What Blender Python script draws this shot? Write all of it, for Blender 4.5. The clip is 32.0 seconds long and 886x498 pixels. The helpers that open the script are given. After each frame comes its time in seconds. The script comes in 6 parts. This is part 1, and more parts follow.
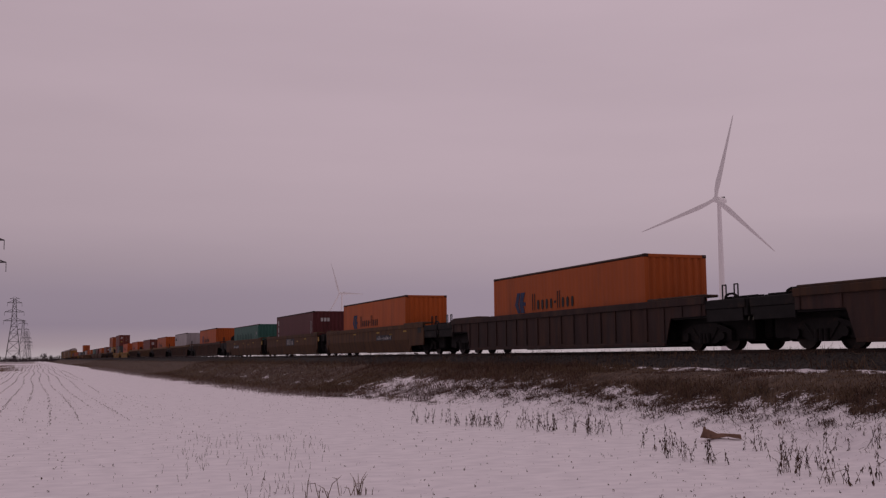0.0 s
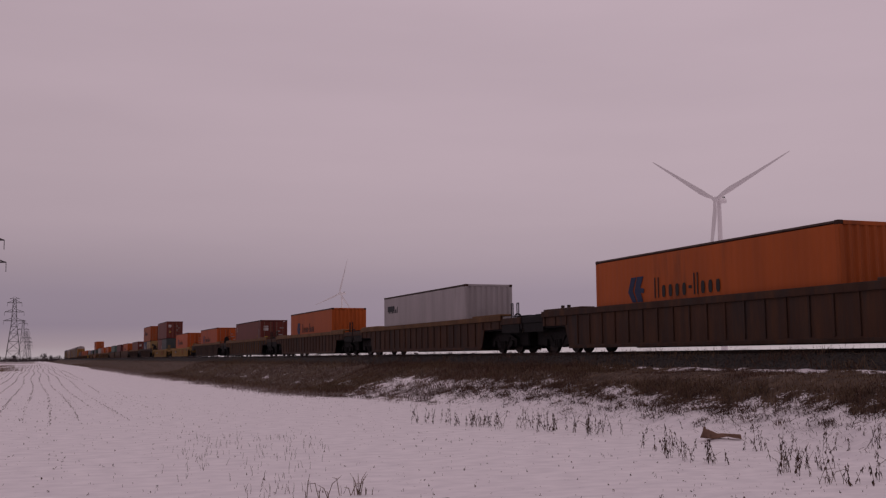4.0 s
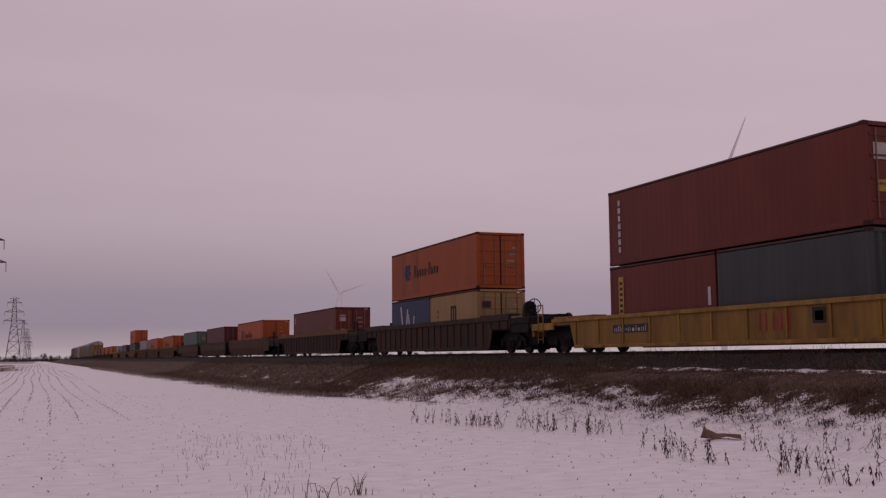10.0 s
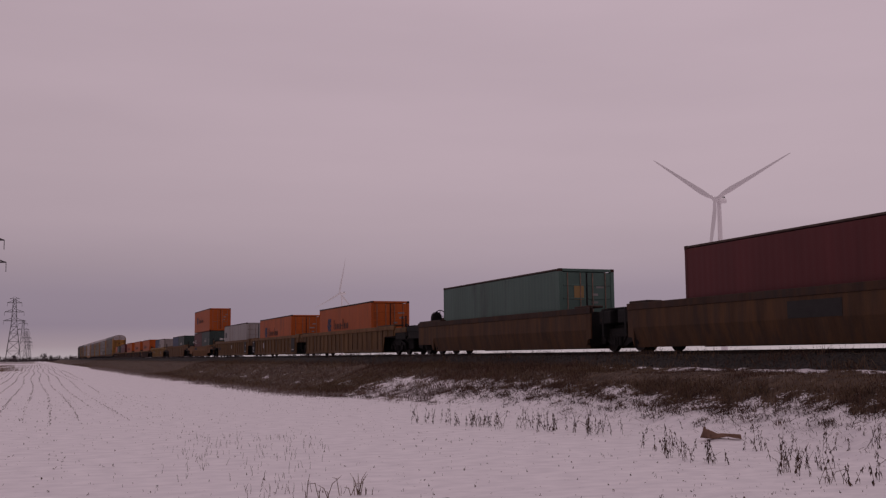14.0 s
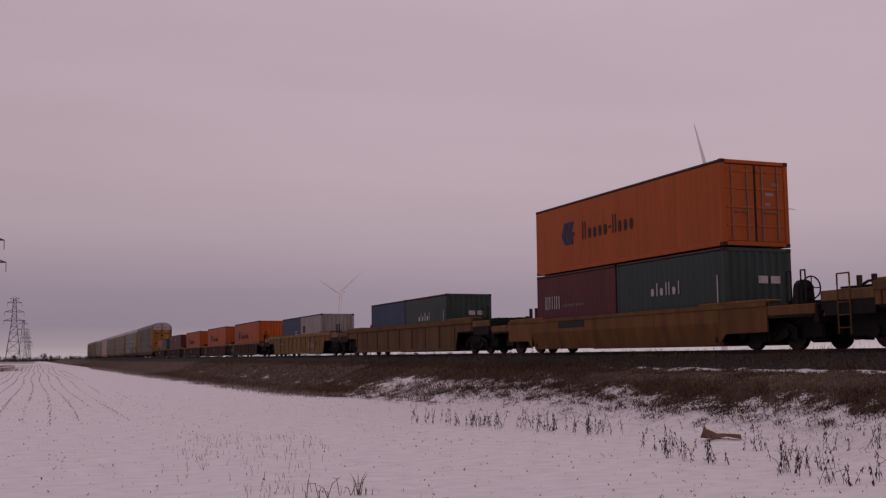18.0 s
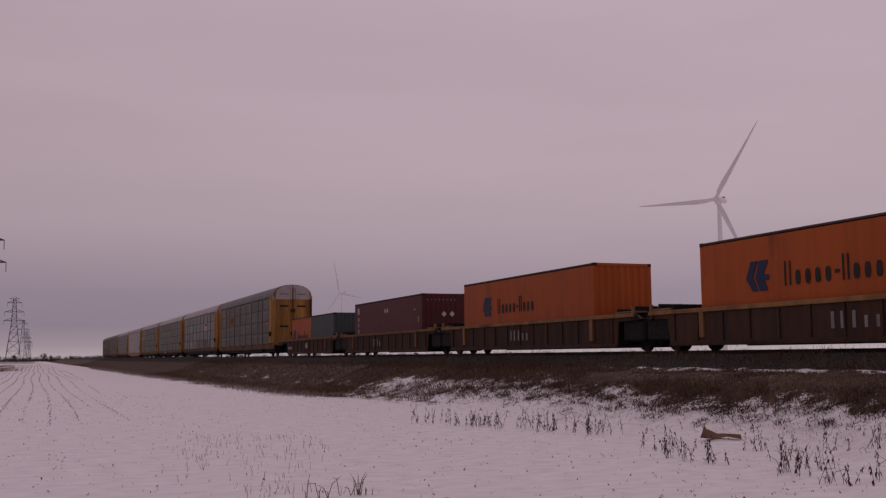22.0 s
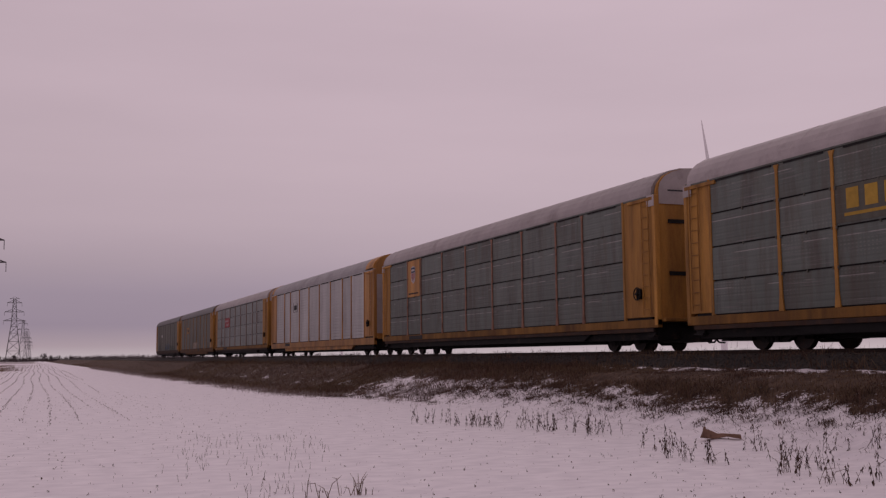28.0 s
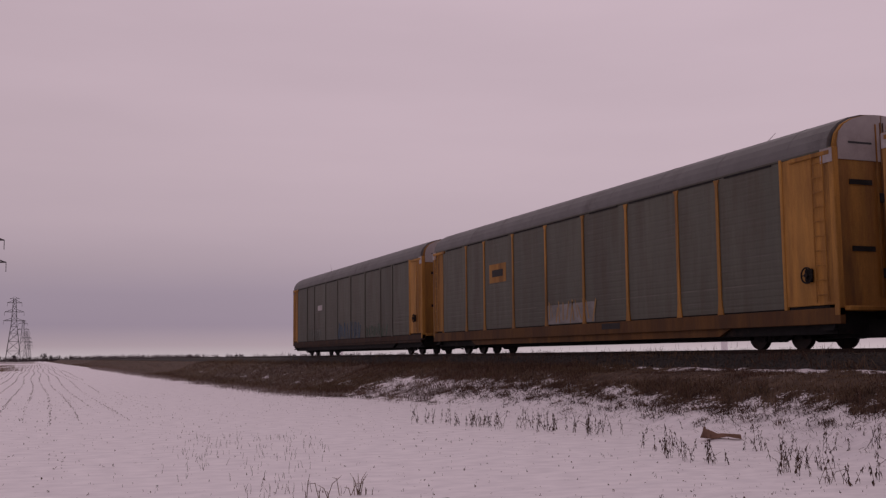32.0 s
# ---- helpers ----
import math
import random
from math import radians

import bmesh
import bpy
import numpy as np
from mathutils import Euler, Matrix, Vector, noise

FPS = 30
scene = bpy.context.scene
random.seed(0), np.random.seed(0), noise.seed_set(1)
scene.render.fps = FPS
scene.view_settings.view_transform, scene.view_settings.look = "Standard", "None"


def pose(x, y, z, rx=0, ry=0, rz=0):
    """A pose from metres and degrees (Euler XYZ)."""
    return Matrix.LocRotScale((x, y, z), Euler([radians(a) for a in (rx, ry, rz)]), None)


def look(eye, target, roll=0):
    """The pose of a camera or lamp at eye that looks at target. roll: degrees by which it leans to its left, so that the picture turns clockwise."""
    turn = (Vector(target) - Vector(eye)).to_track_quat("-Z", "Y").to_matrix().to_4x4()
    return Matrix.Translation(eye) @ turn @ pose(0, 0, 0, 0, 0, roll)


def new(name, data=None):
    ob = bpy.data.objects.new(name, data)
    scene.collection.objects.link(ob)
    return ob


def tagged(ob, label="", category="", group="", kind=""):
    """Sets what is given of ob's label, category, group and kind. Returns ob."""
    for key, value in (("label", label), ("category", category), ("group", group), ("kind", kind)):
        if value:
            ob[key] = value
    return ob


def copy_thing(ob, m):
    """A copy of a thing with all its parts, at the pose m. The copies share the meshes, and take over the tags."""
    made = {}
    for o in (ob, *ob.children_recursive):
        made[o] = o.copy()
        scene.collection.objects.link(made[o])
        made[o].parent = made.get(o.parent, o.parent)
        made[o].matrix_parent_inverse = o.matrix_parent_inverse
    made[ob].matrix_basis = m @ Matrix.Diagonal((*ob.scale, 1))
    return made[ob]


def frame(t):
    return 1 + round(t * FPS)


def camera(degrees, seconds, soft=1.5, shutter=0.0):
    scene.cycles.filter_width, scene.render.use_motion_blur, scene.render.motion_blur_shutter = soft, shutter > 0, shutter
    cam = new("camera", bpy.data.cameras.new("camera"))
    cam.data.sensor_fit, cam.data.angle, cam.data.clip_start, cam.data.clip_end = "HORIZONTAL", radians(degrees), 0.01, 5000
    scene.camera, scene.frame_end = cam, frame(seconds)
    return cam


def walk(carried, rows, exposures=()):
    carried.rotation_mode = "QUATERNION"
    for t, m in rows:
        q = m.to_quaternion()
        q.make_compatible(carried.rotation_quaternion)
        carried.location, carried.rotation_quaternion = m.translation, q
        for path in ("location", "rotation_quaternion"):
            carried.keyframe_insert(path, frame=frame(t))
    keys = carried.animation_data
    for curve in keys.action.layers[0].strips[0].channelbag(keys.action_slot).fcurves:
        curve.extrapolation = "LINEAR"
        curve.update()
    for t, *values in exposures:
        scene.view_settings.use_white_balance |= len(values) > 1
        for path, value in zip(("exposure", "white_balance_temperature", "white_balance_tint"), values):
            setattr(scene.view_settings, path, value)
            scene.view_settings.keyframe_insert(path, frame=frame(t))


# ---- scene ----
import functools

# the camera stands on a tripod, 1.6 m above the field
EYE = (0.0, 0.0, 1.6)
YAW, PITCH, ROLL = 21.408, 5.870, -0.540
cam = camera(46.29, 32.0, soft=1.3)
AIM = (math.sin(radians(YAW)) * math.cos(radians(PITCH)),
       math.cos(radians(YAW)) * math.cos(radians(PITCH)),
       1.6 + math.sin(radians(PITCH)))
walk(cam, [(0, look(EYE, AIM, ROLL)), (32, look(EYE, AIM, ROLL))],
     exposures=[(0, 0.0), (9.1, 0.0), (9.7, 0.12), (10.6, 0.12), (11.4, 0.02), (12, 0.0), (17, 0.0), (18, 0.04), (19, 0.0), (21, -0.04), (22, -0.05), (23, -0.01), (24, 0.06), (25, 0.19), (28, 0.20), (32, 0.19)])

# the track runs along y; the train rolls towards -y
SPEED = 24.2            # metres a second
TRACK_X = 19.88         # centre line of the track
RAIL_Z = 1.683          # top of the rails
SECONDS = 32.0

# ---- light: heavy overcast at dusk ----
world = bpy.data.worlds.new("overcast_dusk")
scene.world = world
world.use_nodes = True
wn, wl = world.node_tree.nodes, world.node_tree.links
wn.clear()
w_out = wn.new("ShaderNodeOutputWorld")
w_bg = wn.new("ShaderNodeBackground")
w_sky = wn.new("ShaderNodeTexSky")
w_sky.sky_type, w_sky.sun_disc = "NISHITA", False
w_sky.sun_elevation, w_sky.sun_rotation = radians(47), radians(60)
w_co = wn.new("ShaderNodeTexCoord")
w_sep = wn.new("ShaderNodeSeparateXYZ")
w_ramp = wn.new("ShaderNodeValToRGB")
w_map = wn.new("ShaderNodeMapping")
w_map.inputs["Scale"].default_value = (1.2, 1.2, 7.0)
w_noise = wn.new("ShaderNodeTexNoise")
w_noise.inputs["Scale"].default_value = 1.6
w_noise.inputs["Detail"].default_value = 5.0
w_cloud = wn.new("ShaderNodeMapRange")
w_cloud.inputs["From Min"].default_value, w_cloud.inputs["From Max"].default_value = 0.3, 0.7
w_cloud.inputs["To Min"].default_value, w_cloud.inputs["To Max"].default_value = 0.955, 1.045
w_mul = wn.new("ShaderNodeMix")
w_mul.data_type, w_mul.blend_type = "RGBA", "MULTIPLY"
w_mul.inputs["Factor"].default_value = 1.0
w_mix = wn.new("ShaderNodeMix")
w_mix.data_type, w_mix.blend_type = "RGBA", "ADD"
w_mix.inputs["Factor"].default_value = 0.004
ramp = w_ramp.color_ramp
stops = [(0.0, (0.430, 0.362, 0.390)), (0.012, (0.335, 0.260, 0.300)), (0.030, (0.258, 0.201, 0.262)),
         (0.060, (0.270, 0.208, 0.264)), (0.088, (0.335, 0.255, 0.300)), (0.125, (0.400, 0.304, 0.345)), (0.18, (0.440, 0.334, 0.374)),
         (0.33, (0.455, 0.346, 0.389)), (0.60, (0.430, 0.329, 0.364)), (1.0, (0.440, 0.339, 0.374))]
ramp.elements[0].position, ramp.elements[0].color = stops[0][0], (*stops[0][1], 1)
ramp.elements[1].position, ramp.elements[1].color = stops[-1][0], (*stops[-1][1], 1)
for at, col in stops[1:-1]:
    ramp.elements.new(at).color = (*col, 1)
wl.new(w_co.outputs["Generated"], w_sep.inputs[0])
wl.new(w_sep.outputs["Z"], w_ramp.inputs["Fac"])
wl.new(w_co.outputs["Generated"], w_map.inputs["Vector"])
wl.new(w_map.outputs["Vector"], w_noise.inputs["Vector"])
wl.new(w_noise.outputs["Fac"], w_cloud.inputs["Value"])
wl.new(w_ramp.outputs["Color"], w_mul.inputs[6])
wl.new(w_cloud.outputs["Result"], w_mul.inputs[7])
# the west, where the day is going, is the lighter half of the sky
w_dot = wn.new("ShaderNodeVectorMath")
w_dot.operation = "DOT_PRODUCT"
w_dot.inputs[1].default_value = (math.sin(radians(60)), math.cos(radians(60)), 0)
w_side = wn.new("ShaderNodeMapRange")
w_side.inputs["From Min"].default_value, w_side.inputs["From Max"].default_value = -1.0, 1.0
w_side.inputs["To Min"].default_value, w_side.inputs["To Max"].default_value = 0.62, 1.09
w_west = wn.new("ShaderNodeMix")
w_west.data_type, w_west.blend_type = "RGBA", "MULTIPLY"
w_west.inputs["Factor"].default_value = 1.0
wl.new(w_co.outputs["Generated"], w_dot.inputs[0])
wl.new(w_dot.outputs["Value"], w_side.inputs["Value"])
wl.new(w_mul.outputs[2], w_west.inputs[6])
wl.new(w_side.outputs["Result"], w_west.inputs[7])
wl.new(w_west.outputs[2], w_mix.inputs[6])
wl.new(w_sky.outputs["Color"], w_mix.inputs[7])
wl.new(w_mix.outputs[2], w_bg.inputs["Color"])
w_bg.inputs["Strength"].default_value = 1.0
wl.new(w_bg.outputs["Background"], w_out.inputs["Surface"])

sun = new("sun", bpy.data.lights.new("sun", "SUN"))
sun.data.energy, sun.data.angle, sun.data.color = 0.32, radians(50), (1.0, 0.86, 0.86)
sun.matrix_basis = look((60, 35, 75), (0, 0, 0))


# ---- materials ----
def surface(name, base, rough=0.8, metal=0.0, vary=0.25, grain=6.0, fine=60.0, bump=0.15,
            dirt=None, dirt_amount=0.0, streak=False, random_value=0.12, spec=0.3, scratch=None, runs=(), perforated=None):
    """A node material: base colour with broad stains, fine grain, relief and a touch of difference from piece to piece."""
    m = bpy.data.materials.new(name)
    m.use_nodes = True
    n, l = m.node_tree.nodes, m.node_tree.links
    b = n["Principled BSDF"]
    co = n.new("ShaderNodeTexCoord")
    mp = n.new("ShaderNodeMapping")
    mp.inputs["Scale"].default_value = (1, 1, 0.16) if streak else (1, 1, 1)
    info = n.new("ShaderNodeObjectInfo")
    shift = n.new("ShaderNodeVectorMath")
    shift.operation = "MULTIPLY_ADD"
    shift.inputs[1].default_value = (37.0, 37.0, 37.0)
    l.new(info.outputs["Random"], shift.inputs[0])
    l.new(co.outputs["Object"], shift.inputs[2])
    l.new(shift.outputs[0], mp.inputs["Vector"])
    big = n.new("ShaderNodeTexNoise")
    big.inputs["Scale"].default_value, big.inputs["Detail"].default_value = grain, 6
    big.inputs["Roughness"].default_value = 0.62
    l.new(mp.outputs[0], big.inputs["Vector"])
    small = n.new("ShaderNodeTexNoise")
    small.inputs["Scale"].default_value, small.inputs["Detail"].default_value = fine, 3
    l.new(co.outputs["Object"], small.inputs["Vector"])
    val = n.new("ShaderNodeMapRange")
    val.inputs["From Min"].default_value, val.inputs["From Max"].default_value = 0.25, 0.75
    val.inputs["To Min"].default_value, val.inputs["To Max"].default_value = 1 - vary, 1 + vary
    l.new(big.outputs["Fac"], val.inputs["Value"])
    val2 = n.new("ShaderNodeMapRange")
    val2.inputs["To Min"].default_value, val2.inputs["To Max"].default_value = 1 - vary * 0.6, 1 + vary * 0.6
    l.new(small.outputs["Fac"], val2.inputs["Value"])
    val3 = n.new("ShaderNodeMapRange")
    val3.inputs["To Min"].default_value, val3.inputs["To Max"].default_value = 1 - random_value, 1 + random_value
    l.new(info.outputs["Random"], val3.inputs["Value"])
    t1, t2 = n.new("ShaderNodeMath"), n.new("ShaderNodeMath")
    t1.operation = t2.operation = "MULTIPLY"
    l.new(val.outputs[0], t1.inputs[0])
    l.new(val2.outputs[0], t1.inputs[1])
    l.new(t1.outputs[0], t2.inputs[0])
    l.new(val3.outputs[0], t2.inputs[1])
    tint = n.new("ShaderNodeMix")
    tint.data_type, tint.blend_type = "RGBA", "MULTIPLY"
    tint.inputs["Factor"].default_value = 1
    tint.inputs[6].default_value = (*base, 1)
    l.new(t2.outputs[0], tint.inputs[7])
    colour = tint.outputs[2]
    if dirt:
        spots = n.new("ShaderNodeTexNoise")
        spots.inputs["Scale"].default_value, spots.inputs["Detail"].default_value = grain * 0.55, 8
        spots.inputs["Roughness"].default_value = 0.7
        l.new(mp.outputs[0], spots.inputs["Vector"])
        cut = n.new("ShaderNodeMapRange")
        cut.inputs["From Min"].default_value = 0.62 - dirt_amount * 0.3
        cut.inputs["From Max"].default_value = 0.80 - dirt_amount * 0.2
        l.new(spots.outputs["Fac"], cut.inputs["Value"])
        mix = n.new("ShaderNodeMix")
        mix.data_type = "RGBA"
        mix.inputs[7].default_value = (*dirt, 1)
        l.new(cut.outputs[0], mix.inputs["Factor"])
        l.new(colour, mix.inputs[6])
        colour = mix.outputs[2]
    if scratch:
        lines = n.new("ShaderNodeMapping")
        lines.inputs["Scale"].default_value = (1, 0.55, 26)
        l.new(shift.outputs[0], lines.inputs["Vector"])
        rub = n.new("ShaderNodeTexNoise")
        rub.inputs["Scale"].default_value, rub.inputs["Detail"].default_value = 1.0, 3
        l.new(lines.outputs[0], rub.inputs["Vector"])
        band = n.new("ShaderNodeMapRange")
        band.inputs["From Min"].default_value, band.inputs["From Max"].default_value = 0.60, 0.80
        l.new(rub.outputs["Fac"], band.inputs["Value"])
        bare = n.new("ShaderNodeMix")
        bare.data_type = "RGBA"
        bare.inputs[7].default_value = (*scratch, 1)
        l.new(band.outputs[0], bare.inputs["Factor"])
        l.new(colour, bare.inputs[6])
        colour = bare.outputs[2]
    if perforated:           # rows of punched dots, their glint painted in as pale colour, and long rubbed lines
        sep = n.new("ShaderNodeSeparateXYZ")
        l.new(co.outputs["Object"], sep.inputs[0])

        def calc(op, a, b_):
            q = n.new("ShaderNodeMath")
            q.operation = op
            for i, v in enumerate((a, b_)):
                if isinstance(v, float):
                    q.inputs[i].default_value = v
                elif v is not None:
                    l.new(v, q.inputs[i])
            return q.outputs[0]

        def patches(scale, edge0, edge1):
            mp2 = n.new("ShaderNodeMapping")
            mp2.inputs["Scale"].default_value = scale
            l.new(shift.outputs[0], mp2.inputs["Vector"])
            t_ = n.new("ShaderNodeTexNoise")
            t_.inputs["Scale"].default_value, t_.inputs["Detail"].default_value = 1.0, 4
            l.new(mp2.outputs[0], t_.inputs["Vector"])
            r_ = n.new("ShaderNodeMapRange")
            r_.inputs["From Min"].default_value, r_.inputs["From Max"].default_value = edge0, edge1
            l.new(t_.outputs["Fac"], r_.inputs["Value"])
            return r_.outputs[0]
        row_wave = calc("GREATER_THAN", calc("SINE", calc("MULTIPLY", sep.outputs["Z"], 66.0), None), 0.45)
        dot_wave = calc("GREATER_THAN", calc("SINE", calc("MULTIPLY", sep.outputs["Y"], 48.0), None), 0.1)
        dots = calc("MULTIPLY", calc("MULTIPLY", row_wave, dot_wave), patches((1, 0.5, 2.2), 0.50, 0.66))
        line_at = calc("LESS_THAN", calc("ABSOLUTE", calc("SUBTRACT", sep.outputs["Z"], 0.72), None), 0.014)
        lines_ = calc("MULTIPLY", line_at, patches((1, 0.7, 0.3), 0.47, 0.53))
        both = calc("MULTIPLY", calc("MAXIMUM", calc("MULTIPLY", dots, 0.22), lines_), 0.8)
        lit = n.new("ShaderNodeMix")
        lit.data_type = "RGBA"
        lit.inputs[7].default_value = (*perforated, 1)
        l.new(both, lit.inputs["Factor"])
        l.new(colour, lit.inputs[6])
        colour = lit.outputs[2]
    for k, (tone, amount) in enumerate(runs):      # stains that have run down the plate
        fall = n.new("ShaderNodeMapping")
        fall.inputs["Scale"].default_value = (1.9 + k, 1.9 + k, 0.30)
        fall.inputs["Location"].default_value = (7.3 * k, 3.1 * k, 0)
        l.new(shift.outputs[0], fall.inputs["Vector"])
        drip = n.new("ShaderNodeTexNoise")
        drip.inputs["Scale"].default_value, drip.inputs["Detail"].default_value = 1.0, 6
        drip.inputs["Roughness"].default_value = 0.68
        l.new(fall.outputs[0], drip.inputs["Vector"])
        edge = n.new("ShaderNodeMapRange")
        edge.inputs["From Min"].default_value, edge.inputs["From Max"].default_value = 0.46, 0.64
        edge.inputs["To Max"].default_value = amount
        l.new(drip.outputs["Fac"], edge.inputs["Value"])
        stain = n.new("ShaderNodeMix")
        stain.data_type = "RGBA"
        stain.inputs[7].default_value = (*tone, 1)
        l.new(edge.outputs[0], stain.inputs["Factor"])
        l.new(colour, stain.inputs[6])
        colour = stain.outputs[2]
    l.new(colour, b.inputs["Base Color"])
    b.inputs["Roughness"].default_value, b.inputs["Metallic"].default_value = rough, metal
    b.inputs["Specular IOR Level"].default_value = spec
    if bump:
        bp = n.new("ShaderNodeBump")
        bp.inputs["Strength"].default_value, bp.inputs["Distance"].default_value = bump, 0.02
        l.new(small.outputs["Fac"], bp.inputs["Height"])
        l.new(bp.outputs[0], b.inputs["Normal"])
    return m


RUST = (0.075, 0.035, 0.022)
SOOT = (0.035, 0.030, 0.030)


def paint(name, base, wear=0.25, dirt=RUST, rough=0.6):
    return surface(name, base, rough, 0, 0.16, 1.1, 45, 0.06, dirt, wear, True, 0.10, runs=((dirt, 0.13),))


def grimed(name, base, wear, dirt, rough=0.8):
    """Wagon paint: streaked from top to bottom with soot and rust, its ribs worn unevenly."""
    bright = base[0] > 0.16
    rusty = (base[0] * 0.72, base[1] * 0.58, base[2] * 0.6) if bright else (base[0] * 1.45 + 0.03, base[1] * 1.3 + 0.014, base[2] * 0.95 + 0.006)
    return surface(name, base, rough, 0, 0.40, 1.7, 30, 0.10, dirt, wear * 0.85, True, 0.20, runs=((rusty, 0.27 if bright else 0.5), (SOOT, 0.17 if bright else 0.40)))


PAINT = {
    "orange": paint("orange_container_paint", (0.42, 0.085, 0.010), 0.12, (0.12, 0.04, 0.015)),
    "orange_red": paint("red_orange_container_paint", (0.43, 0.078, 0.012), 0.15, (0.11, 0.03, 0.015)),
    "maroon": paint("maroon_container_paint", (0.095, 0.018, 0.020), 0.18, (0.06, 0.018, 0.018)),
    "red": paint("faded_red_container_paint", (0.145, 0.030, 0.020), 0.2, (0.07, 0.02, 0.02)),
    "green": paint("green_container_paint", (0.035, 0.125, 0.10), 0.22, (0.03, 0.06, 0.05)),
    "pale_green": paint("weathered_green_container_paint", (0.08, 0.135, 0.115), 0.22, (0.04, 0.05, 0.045)),
    "white": paint("off_white_container_paint", (0.38, 0.35, 0.36), 0.12, (0.2, 0.16, 0.14)),
    "grey": paint("light_grey_container_paint", (0.34, 0.32, 0.315), 0.30, (0.18, 0.10, 0.06)),
    "dull_grey": paint("dirty_grey_container_paint", (0.33, 0.29, 0.275), 0.35, (0.13, 0.085, 0.065)),
    "grimy_orange": paint("sooty_orange_container_paint", (0.33, 0.072, 0.014), 0.22, (0.085, 0.032, 0.016)),
    "slate": paint("slate_container_paint", (0.056, 0.067, 0.067), 0.15, (0.04, 0.04, 0.04)),
    "dark_green": paint("dark_green_container_paint", (0.035, 0.055, 0.05), 0.15, (0.03, 0.035, 0.03)),
    "blue": paint("blue_container_paint", (0.030, 0.048, 0.105), 0.18, (0.03, 0.035, 0.06)),
    "beige": paint("beige_container_paint", (0.33, 0.21, 0.085), 0.25, (0.14, 0.085, 0.04)),
}
STEEL = {
    "dark": grimed("dark_brown_wagon_paint", (0.046, 0.025, 0.022), 0.5, SOOT, 0.8),
    "umber": grimed("umber_wagon_paint", (0.048, 0.025, 0.016), 0.55, SOOT, 0.8),
    "brown": grimed("road_grimed_tan_wagon_paint", (0.088, 0.046, 0.024), 0.5, (0.06, 0.035, 0.025), 0.8),
    "red_brown": grimed("red_brown_wagon_paint", (0.058, 0.027, 0.016), 0.5, SOOT, 0.8),
    "tan": grimed("tan_wagon_paint", (0.175, 0.090, 0.036), 0.45, (0.07, 0.04, 0.02), 0.75),
    "ochre": grimed("ochre_wagon_paint", (0.140, 0.078, 0.034), 0.5, (0.055, 0.032, 0.020), 0.8),
    "post_tan": grimed("worn_tan_post_paint", (0.24, 0.125, 0.048), 0.4, (0.10, 0.05, 0.03), 0.75),
    "orange_tan": grimed("orange_tan_wagon_paint", (0.185, 0.083, 0.026), 0.35, (0.08, 0.04, 0.02), 0.75),
    "dusty_yellow": grimed("dusty_yellow_wagon_paint", (0.235, 0.138, 0.058), 0.45, (0.10, 0.052, 0.02), 0.75),
    "yellow": grimed("yellow_wagon_paint", (0.33, 0.185, 0.042), 0.45, (0.12, 0.062, 0.02), 0.7),
    "rack_sill": grimed("rust_stained_yellow_sill_paint", (0.175, 0.082, 0.024), 0.8, (0.062, 0.032, 0.018), 0.75),
    "clean_sill": grimed("dusty_yellow_sill_paint", (0.25, 0.124, 0.028), 0.6, (0.10, 0.05, 0.02), 0.75),
    "fresh_yellow": grimed("dusty_pale_yellow_rack_paint", (0.46, 0.225, 0.058), 0.6, (0.20, 0.10, 0.04), 0.55),
    "rack_yellow": grimed("chrome_yellow_rack_paint", (0.40, 0.200, 0.044), 0.55, (0.12, 0.058, 0.022), 0.65),
}
GEAR = surface("grimy_black_running_gear", (0.013, 0.011, 0.011), 0.75, 0.2, 0.4, 5, 40, 0.3, (0.05, 0.03, 0.02), 0.15)
WHEEL_STEEL = surface("worn_wheel_steel", (0.035, 0.028, 0.026), 0.55, 0.6, 0.3, 8, 60, 0.2, RUST, 0.3)
DECK = surface("black_deck_plate", (0.014, 0.013, 0.0135), 0.8, 0.1, 0.35, 4, 40, 0.3, (0.06, 0.04, 0.03), 0.2)
CASTING = surface("dark_corner_casting", (0.05, 0.022, 0.016), 0.7, 0.3, 0.3, 8, 50, 0.2)
